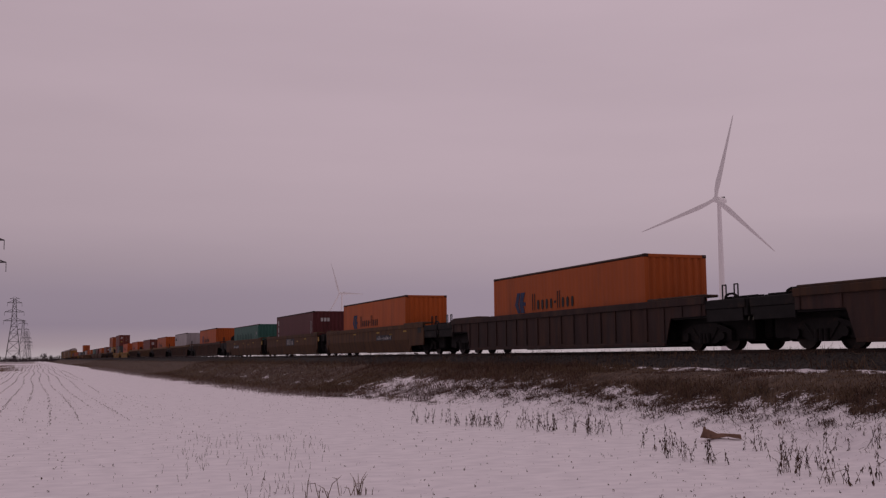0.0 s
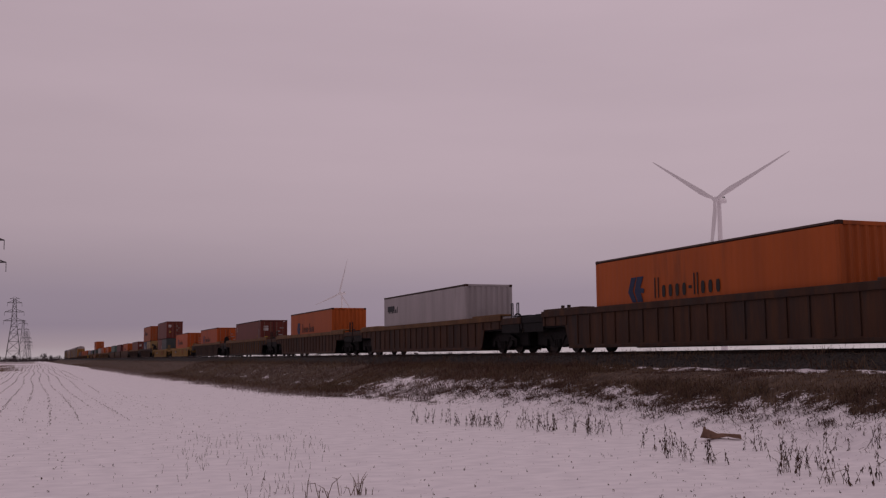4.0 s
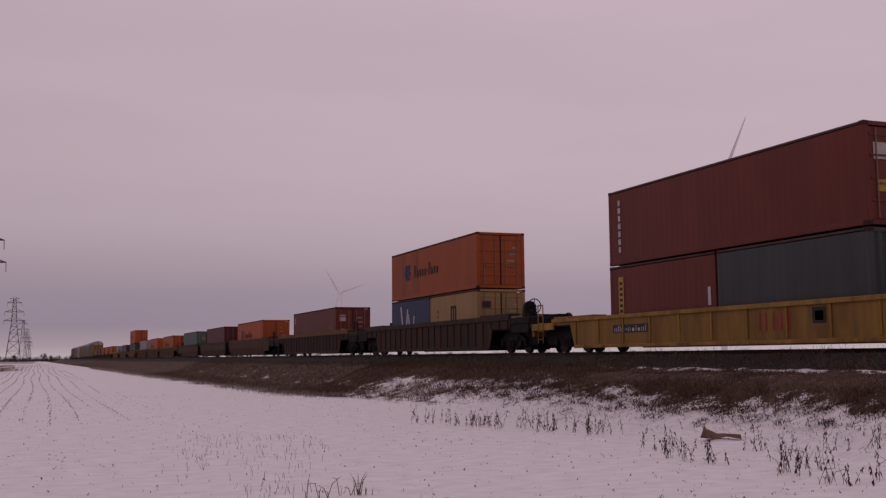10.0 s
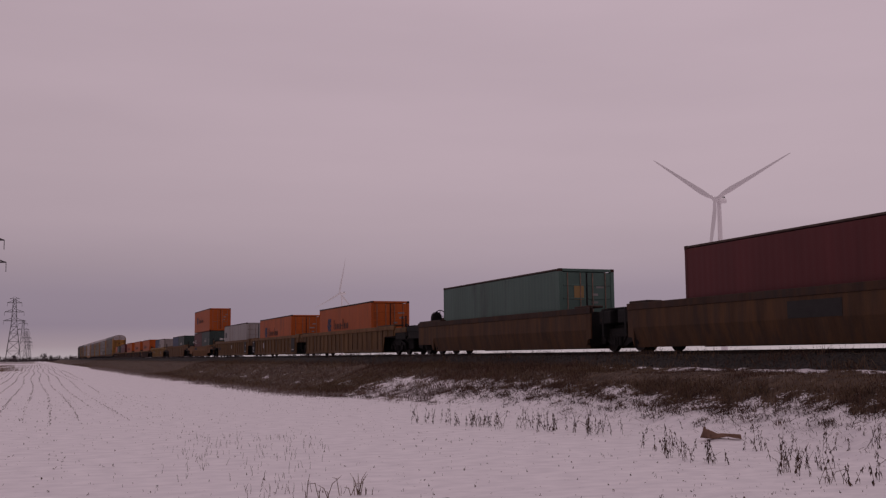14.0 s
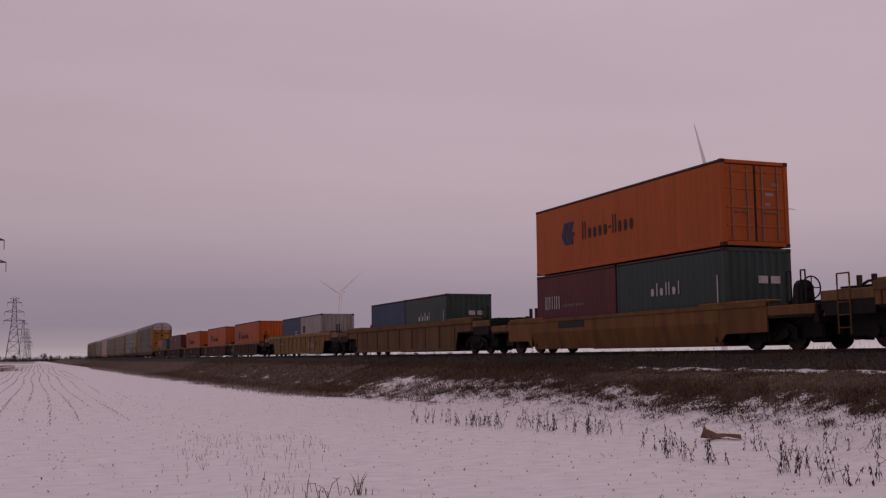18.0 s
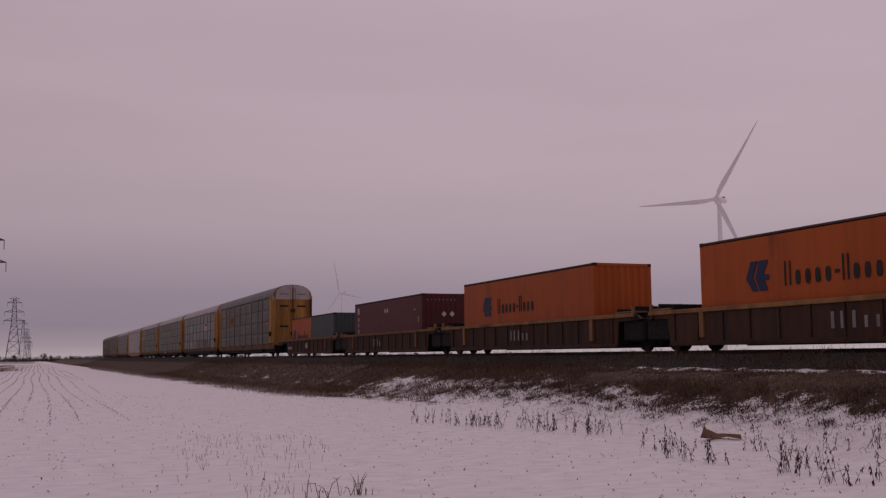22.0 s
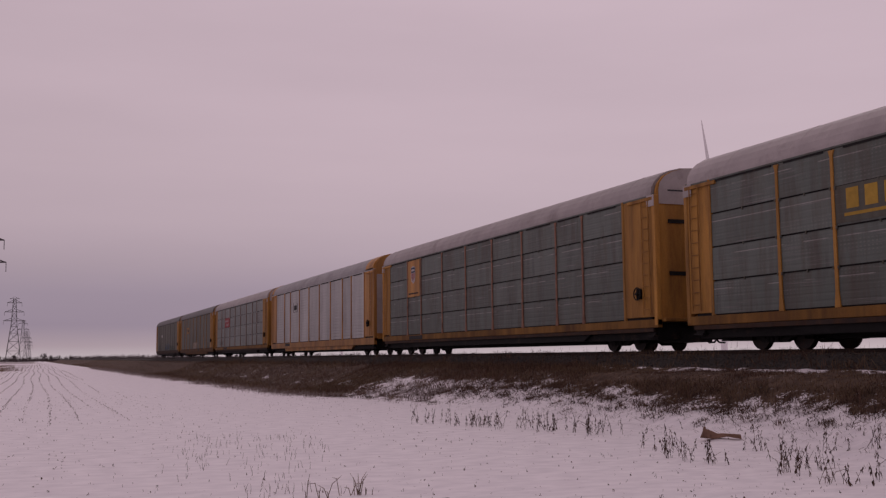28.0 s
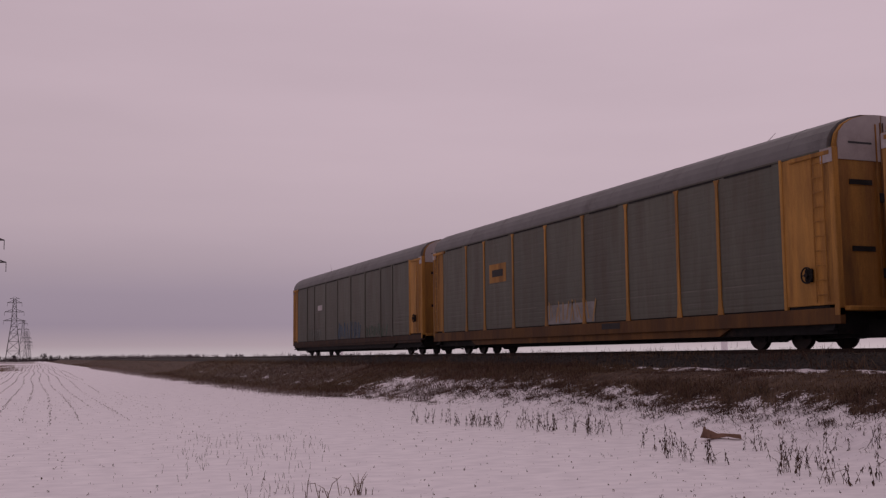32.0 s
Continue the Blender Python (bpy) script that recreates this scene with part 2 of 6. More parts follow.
GALV = {
    "grey": surface("galvanised_rack_screen", (0.140, 0.163, 0.148), 0.55, 0.25, 0.16, 1.3, 30, 0.12, (0.08, 0.075, 0.07), 0.4, True, 0.12, scratch=(0.26, 0.25, 0.25), runs=(((0.10, 0.075, 0.055), 0.45),), perforated=(0.36, 0.35, 0.34)),
    "dark_grey": surface("darkened_rack_screen", (0.114, 0.124, 0.112), 0.55, 0.25, 0.20, 1.3, 30, 0.12, (0.075, 0.066, 0.058), 0.5, True, 0.12, scratch=(0.25, 0.24, 0.235), runs=(((0.085, 0.055, 0.040), 0.45),), perforated=(0.36, 0.35, 0.34)),
    "dull": surface("dulled_rack_screen", (0.116, 0.117, 0.096), 0.6, 0.2, 0.18, 1.3, 30, 0.12, (0.09, 0.08, 0.066), 0.4, True, 0.12, scratch=(0.16, 0.145, 0.14), runs=(((0.085, 0.065, 0.045), 0.45),), perforated=(0.165, 0.152, 0.135)),
    "blue_grey": surface("blue_grey_rack_screen", (0.190, 0.214, 0.202), 0.5, 0.3, 0.16, 1.3, 30, 0.12, (0.12, 0.115, 0.11), 0.4, True, 0.12, scratch=(0.30, 0.29, 0.29), runs=(((0.13, 0.10, 0.085), 0.45),), perforated=(0.40, 0.39, 0.385)),
    "silver": surface("clean_silver_rack_screen", (0.45, 0.445, 0.44), 0.45, 0.2, 0.20, 1.1, 30, 0.10, (0.25, 0.235, 0.235), 0.42, True, 0.12, scratch=(0.5, 0.49, 0.5)),
    "roof_white": surface("whitened_rack_roof", (0.40, 0.36, 0.36), 0.55, 0.1, 0.15, 1.2, 25, 0.1, (0.26, 0.23, 0.22), 0.3, False, 0.06),
    "roof_mid": surface("dusty_grey_rack_roof", (0.35, 0.335, 0.345), 0.6, 0.1, 0.18, 0.9, 25, 0.1, (0.22, 0.21, 0.215), 0.4, False, 0.06),
    "roof_grey": surface("grey_rack_roof", (0.155, 0.152, 0.152), 0.6, 0.2, 0.15, 1.2, 25, 0.1, (0.10, 0.09, 0.09), 0.3, False, 0.06),
}
# one dark brown for the top rails of containers without their own trim
TOP_RAIL_BROWN = surface("dark_brown_container_top_rail", (0.075, 0.048, 0.040), 0.7, 0.1, 0.3, 3, 50, 0.1, (0.03, 0.022, 0.02), 0.3)
ROD = surface("worn_locking_rod_steel", (0.24, 0.16, 0.12), 0.5, 0.4, 0.3, 6, 60, 0.1, RUST, 0.25)
MARK = {
    "navy": surface("navy_marking", (0.018, 0.032, 0.085), 0.6, 0, 0.2, 5, 60, 0.0),
    "white": surface("chalky_white_marking", (0.50, 0.47, 0.47), 0.7, 0, 0.2, 4, 60, 0.0, (0.25, 0.2, 0.2), 0.2),
    "dark": surface("dark_marking", (0.028, 0.026, 0.026), 0.7, 0, 0.2, 5, 60, 0.0),
    "red": surface("red_marking", (0.30, 0.03, 0.04), 0.6, 0, 0.2, 5, 60, 0.0),
    "yellow": surface("yellow_marking", (0.44, 0.27, 0.04), 0.6, 0, 0.2, 5, 60, 0.0),
    "green": surface("green_spray_paint", (0.05, 0.11, 0.075), 0.6, 0, 0.4, 3, 30, 0.0),
    "blue": surface("blue_spray_paint", (0.05, 0.12, 0.22), 0.6, 0, 0.4, 3, 30, 0.0),
    "rust_pink": surface("oxide_pink_post_paint", (0.27, 0.142, 0.095), 0.7, 0, 0.25, 3, 40, 0.05, RUST, 0.3),
    "faint_post": surface("worn_pinkish_post_paint", (0.27, 0.165, 0.125), 0.7, 0, 0.25, 3, 40, 0.05, (0.17, 0.11, 0.09), 0.35),
    "pink_wash": surface("washed_out_pink_spray", (0.21, 0.145, 0.135), 0.7, 0, 0.3, 2, 30, 0.0, (0.16, 0.155, 0.15), 0.7),
    "green_wash": surface("washed_out_green_spray", (0.075, 0.115, 0.092), 0.7, 0, 0.3, 2, 30, 0.0, (0.15, 0.155, 0.15), 0.6),
    "pale_wash": surface("washed_out_white_spray", (0.28, 0.265, 0.26), 0.7, 0, 0.3, 2, 30, 0.0, (0.16, 0.155, 0.15), 0.6),
    "ghost_green": surface("ghost_lettering_green", (0.024, 0.080, 0.064), 0.7, 0, 0.3, 2.5, 30, 0.0, (0.035, 0.115, 0.092), 0.55),
    "pale_spray": surface("chalky_pale_spray", (0.33, 0.318, 0.31), 0.7, 0, 0.25, 3, 30, 0.0, (0.18, 0.17, 0.165), 0.35),
    "graphite": surface("graphite_panel", (0.045, 0.048, 0.055), 0.7, 0, 0.2, 4, 50, 0.0),
}
TURBINE_WHITE = surface("turbine_grey_white", (0.84, 0.81, 0.82), 0.45, 0, 0.05, 0.05, 1, 0.0, None, 0, False, 0.02)
LATTICE = surface("galvanised_lattice_steel", (0.10, 0.092, 0.098), 0.6, 0.3, 0.2, 0.5, 5, 0.0)
STRAW = surface("pale_straw_stubble", (0.13, 0.090, 0.060), 0.95, 0, 0.35, 1.5, 14, 0.0, (0.06, 0.04, 0.03), 0.3, False, 0.15, 0.1)
BARK = surface("winter_twigs", (0.10, 0.082, 0.083), 0.95, 0, 0.3, 0.5, 6, 0.0)
TIE_WOOD = surface("creosoted_tie_wood", (0.035, 0.026, 0.022), 0.9, 0, 0.35, 3, 40, 0.3)
RAIL_STEEL = surface("rusty_rail_steel", (0.055, 0.033, 0.026), 0.6, 0.4, 0.3, 2, 40, 0.2)
CARD = surface("weathered_cardboard", (0.19, 0.115, 0.082), 0.9, 0, 0.3, 4, 30, 0.2, (0.09, 0.05, 0.035), 0.3)
POST_WOOD = surface("grey_post_wood", (0.06, 0.05, 0.045), 0.9, 0, 0.3, 3, 30, 0.2)


# ---- geometry helpers ----
class Geo:
    """Gathers faces for one mesh."""

    def __init__(self):
        self.v, self.f = [], []

    def add(self, vs, fs):
        n = len(self.v)
        self.v += [tuple(p) for p in vs]
        self.f += [tuple(i + n for i in f) for f in fs]
        return self

    def box(self, x0, x1, y0, y1, z0, z1, c=0.0):
        x0, x1 = min(x0, x1), max(x0, x1)
        if c <= 0:
            vs = [(x, y, z) for x in (x0, x1) for y in (y0, y1) for z in (z0, z1)]
            return self.add(vs, [(0, 1, 3, 2), (4, 6, 7, 5), (0, 4, 5, 1), (2, 3, 7, 6), (0, 2, 6, 4), (1, 5, 7, 3)])
        vs, fs, at = [], [], {}
        for i, x in enumerate((x0, x1)):
            for j, y in enumerate((y0, y1)):
                for k, z in enumerate((z0, z1)):
                    dx, dy, dz = c * (1 - 2 * i), c * (1 - 2 * j), c * (1 - 2 * k)
                    for a, p in enumerate(((x, y + dy, z + dz), (x + dx, y, z + dz), (x + dx, y + dy, z))):
                        at[i, j, k, a] = len(vs)
                        vs.append(p)
        for i in (0, 1):
            fs.append([at[i, 0, 0, 0], at[i, 1, 0, 0], at[i, 1, 1, 0], at[i, 0, 1, 0]])
            fs.append([at[0, i, 0, 1], at[1, i, 0, 1], at[1, i, 1, 1], at[0, i, 1, 1]])
            fs.append([at[0, 0, i, 2], at[1, 0, i, 2], at[1, 1, i, 2], at[0, 1, i, 2]])
        for i in (0, 1):
            for j in (0, 1):
                fs.append([at[i, j, 0, 0], at[i, j, 1, 0], at[i, j, 1, 1], at[i, j, 0, 1]])
                fs.append([at[i, 0, j, 0], at[i, 1, j, 0], at[i, 1, j, 2], at[i, 0, j, 2]])
                fs.append([at[0, i, j, 1], at[1, i, j, 1], at[1, i, j, 2], at[0, i, j, 2]])
                for k in (0, 1):
                    fs.append([at[i, j, k, 0], at[i, j, k, 1], at[i, j, k, 2]])
        return self.add(vs, fs)

    def prism(self, poly, a0, a1, axis="x"):
        def put(a, u, w):
            return (a, u, w) if axis == "x" else (u, a, w) if axis == "y" else (u, w, a)
        n = len(poly)
        vs = [put(a0, u, w) for u, w in poly] + [put(a1, u, w) for u, w in poly]
        fs = [tuple(range(n)), tuple(range(2 * n - 1, n - 1, -1))]
        fs += [(i, i + n, (i + 1) % n + n, (i + 1) % n) for i in range(n)]
        return self.add(vs, fs)

    def cyl(self, cx, cy, cz, r, h, axis="x", n=18, r2=None):
        r2 = r if r2 is None else r2
        vs = []
        for rr, a in ((r, -h / 2), (r2, h / 2)):
            for i in range(n):
                c, s = rr * math.cos(2 * math.pi * i / n), rr * math.sin(2 * math.pi * i / n)
                vs.append((cx + a, cy + c, cz + s) if axis == "x" else (cx + c, cy + a, cz + s) if axis == "y" else (cx + c, cy + s, cz + a))
        fs = [tuple(range(n)), tuple(range(2 * n - 1, n - 1, -1))]
        fs += [(i, i + n, (i + 1) % n + n, (i + 1) % n) for i in range(n)]
        return self.add(vs, fs)

    def tube(self, p, q, r, n=6, r2=None):
        p, q = Vector(p), Vector(q)
        d = (q - p).normalized()
        side = d.cross(Vector((0, 0, 1)) if abs(d.z) < 0.9 else Vector((1, 0, 0))).normalized()
        up = d.cross(side)
        r2 = r if r2 is None else r2
        vs = [c + (side * math.cos(2 * math.pi * i / n) + up * math.sin(2 * math.pi * i / n)) * rr for c, rr in ((p, r), (q, r2)) for i in range(n)]
        fs = [tuple(range(n)), tuple(range(2 * n - 1, n - 1, -1))]
        fs += [(i, i + n, (i + 1) % n + n, (i + 1) % n) for i in range(n)]
        return self.add(vs, fs)

    def mesh(self, name):
        me = bpy.data.meshes.new(name)
        me.from_pydata(self.v, [], self.f)
        me.materials.append(None)
        return me


def link_mesh(name, g, material, smooth=False):
    me = g.mesh(name) if isinstance(g, Geo) else g
    if smooth:
        me.shade_smooth()
    ob = new(name, me)
    ob.material_slots[0].link = "OBJECT"
    ob.material_slots[0].material = material
    return ob


def part(name, g, material, parent, label="", at=(0, 0, 0), turn=(0, 0, 0)):
    """Links a mesh as one object under a thing or under a part."""
    ob = link_mesh(name, g, material)
    ob.parent = parent
    ob.matrix_basis = pose(*at, *turn)
    if label:
        ob["label"] = label
    return ob


@functools.lru_cache(None)
def block(sx, sy, sz, c=0.0):
    """A shared box mesh, centred in x and y, standing on z = 0."""
    return Geo().box(-sx / 2, sx / 2, -sy / 2, sy / 2, 0, sz, c).mesh("block")


ROLLING = []      # things that roll with the train: object, y at the start, z


def rolling(name, y, z, label, category, group):
    ob = tagged(new(name), label, category, group)
    ob.empty_display_size = 0.5
    ob.matrix_basis = pose(TRACK_X, y, z)
    ROLLING.append((ob, y, z))
    return ob


# ---- ground: one sheet of snowy field with the railway bank across it ----
PROFILE = [(11.3, 0.0), (12.5, 0.10), (14.0, 0.50), (15.5, 1.05), (16.5, 1.14), (17.0, 1.20), (17.9, 1.52), (18.3, 1.56),
           (21.5, 1.56), (21.9, 1.52), (22.8, 1.20), (23.4, 1.12), (26.0, 0.25), (27.5, 0.0)]


def bank(x):
    return float(np.interp(x, [p[0] for p in PROFILE], [p[1] for p in PROFILE]))


def hum(x, y, s, seed=0.0):
    return noise.noise(Vector((x * s + seed, y * s - seed, seed * 1.7)))


def ground_z(x, y):
    z = bank(x)
    near = 1.0 if 0 < y < 170 else 0.4
    if x < 16.8:
        z += near * (0.012 * hum(x, y * 0.35, 0.3) + 0.0015 * hum(x, y, 1.9, 3.1))
        if 11.5 < x:
            z += near * (0.09 * hum(x, y, 0.8, 7.7) + 0.035 * max(0.0, hum(x, y, 2.4, 8.8)))
    elif x < 18.0:
        z += near * 0.04 * hum(x, y, 3.0, 5.0)
    return z


def grass_edge(y):
    """Where the dead grass of the bank begins, in x."""
    return float(np.interp(y, [0, 14, 18, 24, 30, 36, 41, 46, 70, 150, 400, 900], [14.5, 14.3, 14.0, 14.25, 14.25, 13.6, 11.6, 10.6, 10.0, 9.6, 8.0, 6.0]))


def grass_cover(x, y):
    """0 for bare snow, 1 for dead grass."""
    if x > 23.0:
        return min(1.0, max(0.0, 0.55 + hum(x, y, 0.5, 4.0))) if x < 26.5 else 0.0
    if x < -7 and y < 203:            # verge under the power line
        return min(1.0, max(0.0, 0.9 + 1.5 * hum(x, y * 0.2, 0.4, 9.0))) if x > -22 and y > 125 else 0.0
    if y > 430 and x < 3.0:
        return min(0.55, max(0.0, (3.0 - x) * 0.15 + 0.4 * hum(x, y * 0.1, 0.3, 19.0)))
    if 198 < y < 222 and x < 2.0:     # a rough baulk across the end of the rows
        return min(1.0, max(0.0, (0.35 - x) * 0.25 + 1.2 * hum(x, y * 0.3, 0.6, 17.0))) * max(0.0, 1 - abs(y - 210) / 12)
    e = grass_edge(y)
    c = (x - e) / 1.1 + 0.5 + 0.6 * hum(x, y, 0.7, 11.0) + 0.7 * hum(x, y, 2.6, 13.0)
    c = min(1.15, max(0.0, c))
    if x > 15.9 and y < 42:           # broken strip of snow along the foot of the ballast
        c -= max(0.0, float(np.interp(y, [14, 22, 30, 42], [1.15, 0.80, 0.25, -0.15])) + 1.3 * hum(x, y * 0.8, 0.9, 2.0) + 1.5 * hum(x * 1.4, y, 2.6, 6.0)) * max(0.0, 1 - abs(x - 16.75) / 0.65)
    if 14 < y < 31:                   # ragged lower edge, lumps of turf with snow between
        c += (0.75 * hum(x * 1.6, y, 1.7, 27.0) - 0.05) * max(0.0, 1 - abs(x - 13.9) / 0.9)
    if 29 < y < 44.5:                 # snow lying among the tufts of the slope
        w = min(1.0, max(0.0, (x - 11.2) / 0.9), max(0.0, (15.1 - x) / 0.8)) * max(0.0, min(1, (y - 29) / 4, (44.5 - y) / 3))
        c += w * (0.24 + 0.55 * hum(x, y * 0.7, 0.9, 21.0) + 0.75 * hum(x * 1.3, y, 2.2, 22.0) - c) * (1.0 if x < 15.8 else 0.0)
    if 43 < y < 95:
        c -= max(0.0, -0.05 + 1.2 * hum(x * 1.2, y * 0.5, 0.9, 23.0) + 1.0 * hum(x, y, 2.2, 24.0)) * max(0.0, 1 - abs(x - 13.6) / 2.0)
    return min(1.0, max(0.0, c))


def spread(*runs):
    out = []
    for a, b, s in runs:
        out += list(np.arange(a, b, s))
    return out


gx = [-3500, -1500, -600, -250, -100, -50, -30, -22] + spread((-16, 10, 0.5), (10, 18.4, 0.12), (18.6, 22.4, 0.6), (22.4, 28.5, 0.5)) + [30, 36, 50, 90, 200, 500, 1200, 2500, 4000]
gy = [-1500, -700, -300, -120, -50, -20, -8, 0] + spread((4, 9, 0.5), (9, 50, 0.16), (50, 62, 0.3), (62, 170, 1.0), (170, 620, 9.0)) + [640, 700, 800, 1000, 1300, 1800, 2600, 4200]
gv = [(x, y, ground_z(x, y)) for y in gy for x in gx]
nx = len(gx)
gf = [(j * nx + i, j * nx + i + 1, (j + 1) * nx + i + 1, (j + 1) * nx + i) for j in range(len(gy) - 1) for i in range(nx - 1)]
gm = bpy.data.meshes.new("ground")
gm.from_pydata(gv, [], gf)
gm.shade_smooth()
cover = gm.color_attributes.new("cover", "FLOAT_COLOR", "POINT")
cover.data.foreach_set("color", [v for x, y, z in gv for v in (grass_cover(x, y), 1.0 if 16.95 < x < 22.85 else 0.0, 0.0, 1.0)])


def ground_material():
    m = bpy.data.materials.new("snow_dead_grass_and_ballast")
    m.use_nodes = True
    n, l = m.node_tree.nodes, m.node_tree.links
    b = n["Principled BSDF"]
    co = n.new("ShaderNodeTexCoord")
    at = n.new("ShaderNodeVertexColor")
    at.layer_name = "cover"
    sp = n.new("ShaderNodeSeparateColor")
    l.new(at.outputs["Color"], sp.inputs[0])

    furrow = n.new("ShaderNodeMapping")      # the snow lies in furrows along the rows
    furrow.inputs["Scale"].default_value = (0.55, 0.9, 1.0)
    l.new(co.outputs["Object"], furrow.inputs["Vector"])

    def tex(scale, detail=5, along=False):
        t = n.new("ShaderNodeTexNoise")
        t.inputs["Scale"].default_value, t.inputs["Detail"].default_value = scale, detail
        l.new(furrow.outputs[0] if along else co.outputs["Object"], t.inputs["Vector"])
        return t.outputs["Fac"]

    def ramp_of(fac, a, ca, bb, cb):
        r = n.new("ShaderNodeValToRGB")
        r.color_ramp.elements[0].position, r.color_ramp.elements[0].color = a, (*ca, 1)
        r.color_ramp.elements[1].position, r.color_ramp.elements[1].color = bb, (*cb, 1)
        l.new(fac, r.inputs["Fac"])
        return r.outputs["Color"]

    def mixed(f, a, c):
        x = n.new("ShaderNodeMix")
        x.data_type = "RGBA"
        l.new(f, x.inputs["Factor"])
        l.new(a, x.inputs[6])
        l.new(c, x.inputs[7])
        return x.outputs[2]

    snow = ramp_of(tex(4.5, 9, True), 0.28, (0.72, 0.685, 0.725), 0.66, (0.87, 0.83, 0.865))
    soil = ramp_of(tex(3.0, 8), 0.35, (0.062, 0.042, 0.033), 0.7, (0.155, 0.105, 0.078))
    rock = ramp_of(tex(16.0, 4), 0.35, (0.016, 0.0145, 0.014), 0.70, (0.075, 0.068, 0.064))
    brk = n.new("ShaderNodeMath")
    brk.operation = "ADD"
    l.new(sp.outputs[0], brk.inputs[0])
    off = n.new("ShaderNodeMapRange")
    off.inputs["To Min"].default_value, off.inputs["To Max"].default_value = -1.15, 1.15
    l.new(tex(9.0, 7), off.inputs["Value"])
    l.new(off.outputs[0], brk.inputs[1])
    cut = n.new("ShaderNodeMapRange")
    cut.inputs["From Min"].default_value, cut.inputs["From Max"].default_value = 0.40, 0.60
    l.new(brk.outputs[0], cut.inputs["Value"])
    col = mixed(cut.outputs[0], snow, soil)
    col = mixed(sp.outputs[1], col, rock)
    l.new(col, b.inputs["Base Color"])
    b.inputs["Roughness"].default_value = 0.85
    b.inputs["Specular IOR Level"].default_value = 0.15
    bp = n.new("ShaderNodeBump")
    bp.inputs["Strength"].default_value, bp.inputs["Distance"].default_value = 0.16, 0.02
    l.new(tex(14.0, 9, True), bp.inputs["Height"])
    l.new(bp.outputs[0], b.inputs["Normal"])
    return m


gm.materials.append(ground_material())
tagged(new("ground", gm), "flat snow-covered field with a brown grassy railway bank", "ground", kind="structure")


# ---- the railway track ----
def rail_profile():
    return [(-0.07, -0.17), (0.07, -0.17), (0.07, -0.155), (0.012, -0.13), (0.012, -0.04), (0.036, -0.03), (0.036, -0.004),
            (0.030, 0.0), (-0.030, 0.0), (-0.036, -0.004), (-0.036, -0.03), (-0.012, -0.04), (-0.012, -0.13), (-0.07, -0.155)]


track = tagged(new("railway_track"), "single railway track on a low ballasted bank", "railway track", kind="structure")
track.matrix_basis = pose(TRACK_X, 0, RAIL_Z)
for side in (-0.7525, 0.7525):
    part("rail", Geo().prism([(side + u, w) for u, w in rail_profile()], -1500, 2600, "y"), RAIL_STEEL, track)
tie_mesh = Geo().box(-1.3, 1.3, -0.11, 0.11, -0.33, -0.155, 0.012).mesh("tie")
rng = random.Random(5)
for k in range(150):
    part("tie", tie_mesh, TIE_WOOD, track, at=(rng.uniform(-0.04, 0.04), 4 + 0.52 * k, rng.uniform(-0.015, 0.01)), turn=(0, 0, rng.uniform(-1, 1)))
far_ties = Geo()
for k in range(500):
    y = 4 + 0.52 * (150 + k)
    far_ties.box(-1.3, 1.3, y - 0.11, y + 0.11, -0.33, -0.16)
part("far_ties", far_ties, TIE_WOOD, track)["kind"] = "stuff"


# ---- rolling stock ----
@functools.lru_cache(None)
def corrugated(length, height, depth=0.0035, pitch=0.278):
    """A corrugated steel wall along y, standing on z = 0, its outer face towards -x."""
    n = max(2, int(length / pitch))
    p = length / n
    prof = []
    for i in range(n):
        y = -length / 2 + i * p
        prof += [(y, 0.0), (y + p * 0.26, 0.0), (y + p * 0.5, depth), (y + p * 0.76, depth)]
    prof.append((length / 2, 0.0))
    g = Geo()
    vs = [(d, y, z) for y, d in prof for z in (0, height)]
    g.add(vs, [(2 * i, 2 * i + 2, 2 * i + 3, 2 * i + 1) for i in range(len(prof) - 1)])
    return g.mesh("corrugated_wall")


@functools.lru_cache(None)
def tube_mesh(length, r, n=6):
    return Geo().tube((0, 0, 0), (0, 0, length), r, n).mesh("rod")


@functools.lru_cache(None)
def logo_mesh():
    """A plain emblem of two slanted chevrons, on the face x = 0, 1 m wide."""
    g = Geo()
    for poly in (((0.22, 1), (0.52, 1), (0.30, 0.46), (0.52, 0), (0.27, 0), (0, 0.42)),
                 ((0.57, 1), (0.97, 1), (0.76, 0.56), (1.0, 0.50), (0.97, 0.33), (0.78, 0.36), (0.92, 0), (0.58, 0), (0.40, 0.44))):
        g.prism([(0.5 - p, 0.84 * q) for p, q in poly], -0.006, 0, "x")
    return g.mesh("emblem")


@functools.lru_cache(None)
def pebble_mesh(w, h):
    """A flat plain shape with rounded corners, standing on z = 0, on the face x = 0."""
    n = 12
    poly = []
    for i in range(n):
        c, s_ = math.cos(2 * math.pi * (i + 0.5) / n), math.sin(2 * math.pi * (i + 0.5) / n)
        poly.append((w / 2 * math.copysign(abs(c) ** 0.7, c), h / 2 + h / 2 * math.copysign(abs(s_) ** 0.7, s_)))
    return Geo().prism(poly, -0.004, 0.002, "x").mesh("plain_shape")


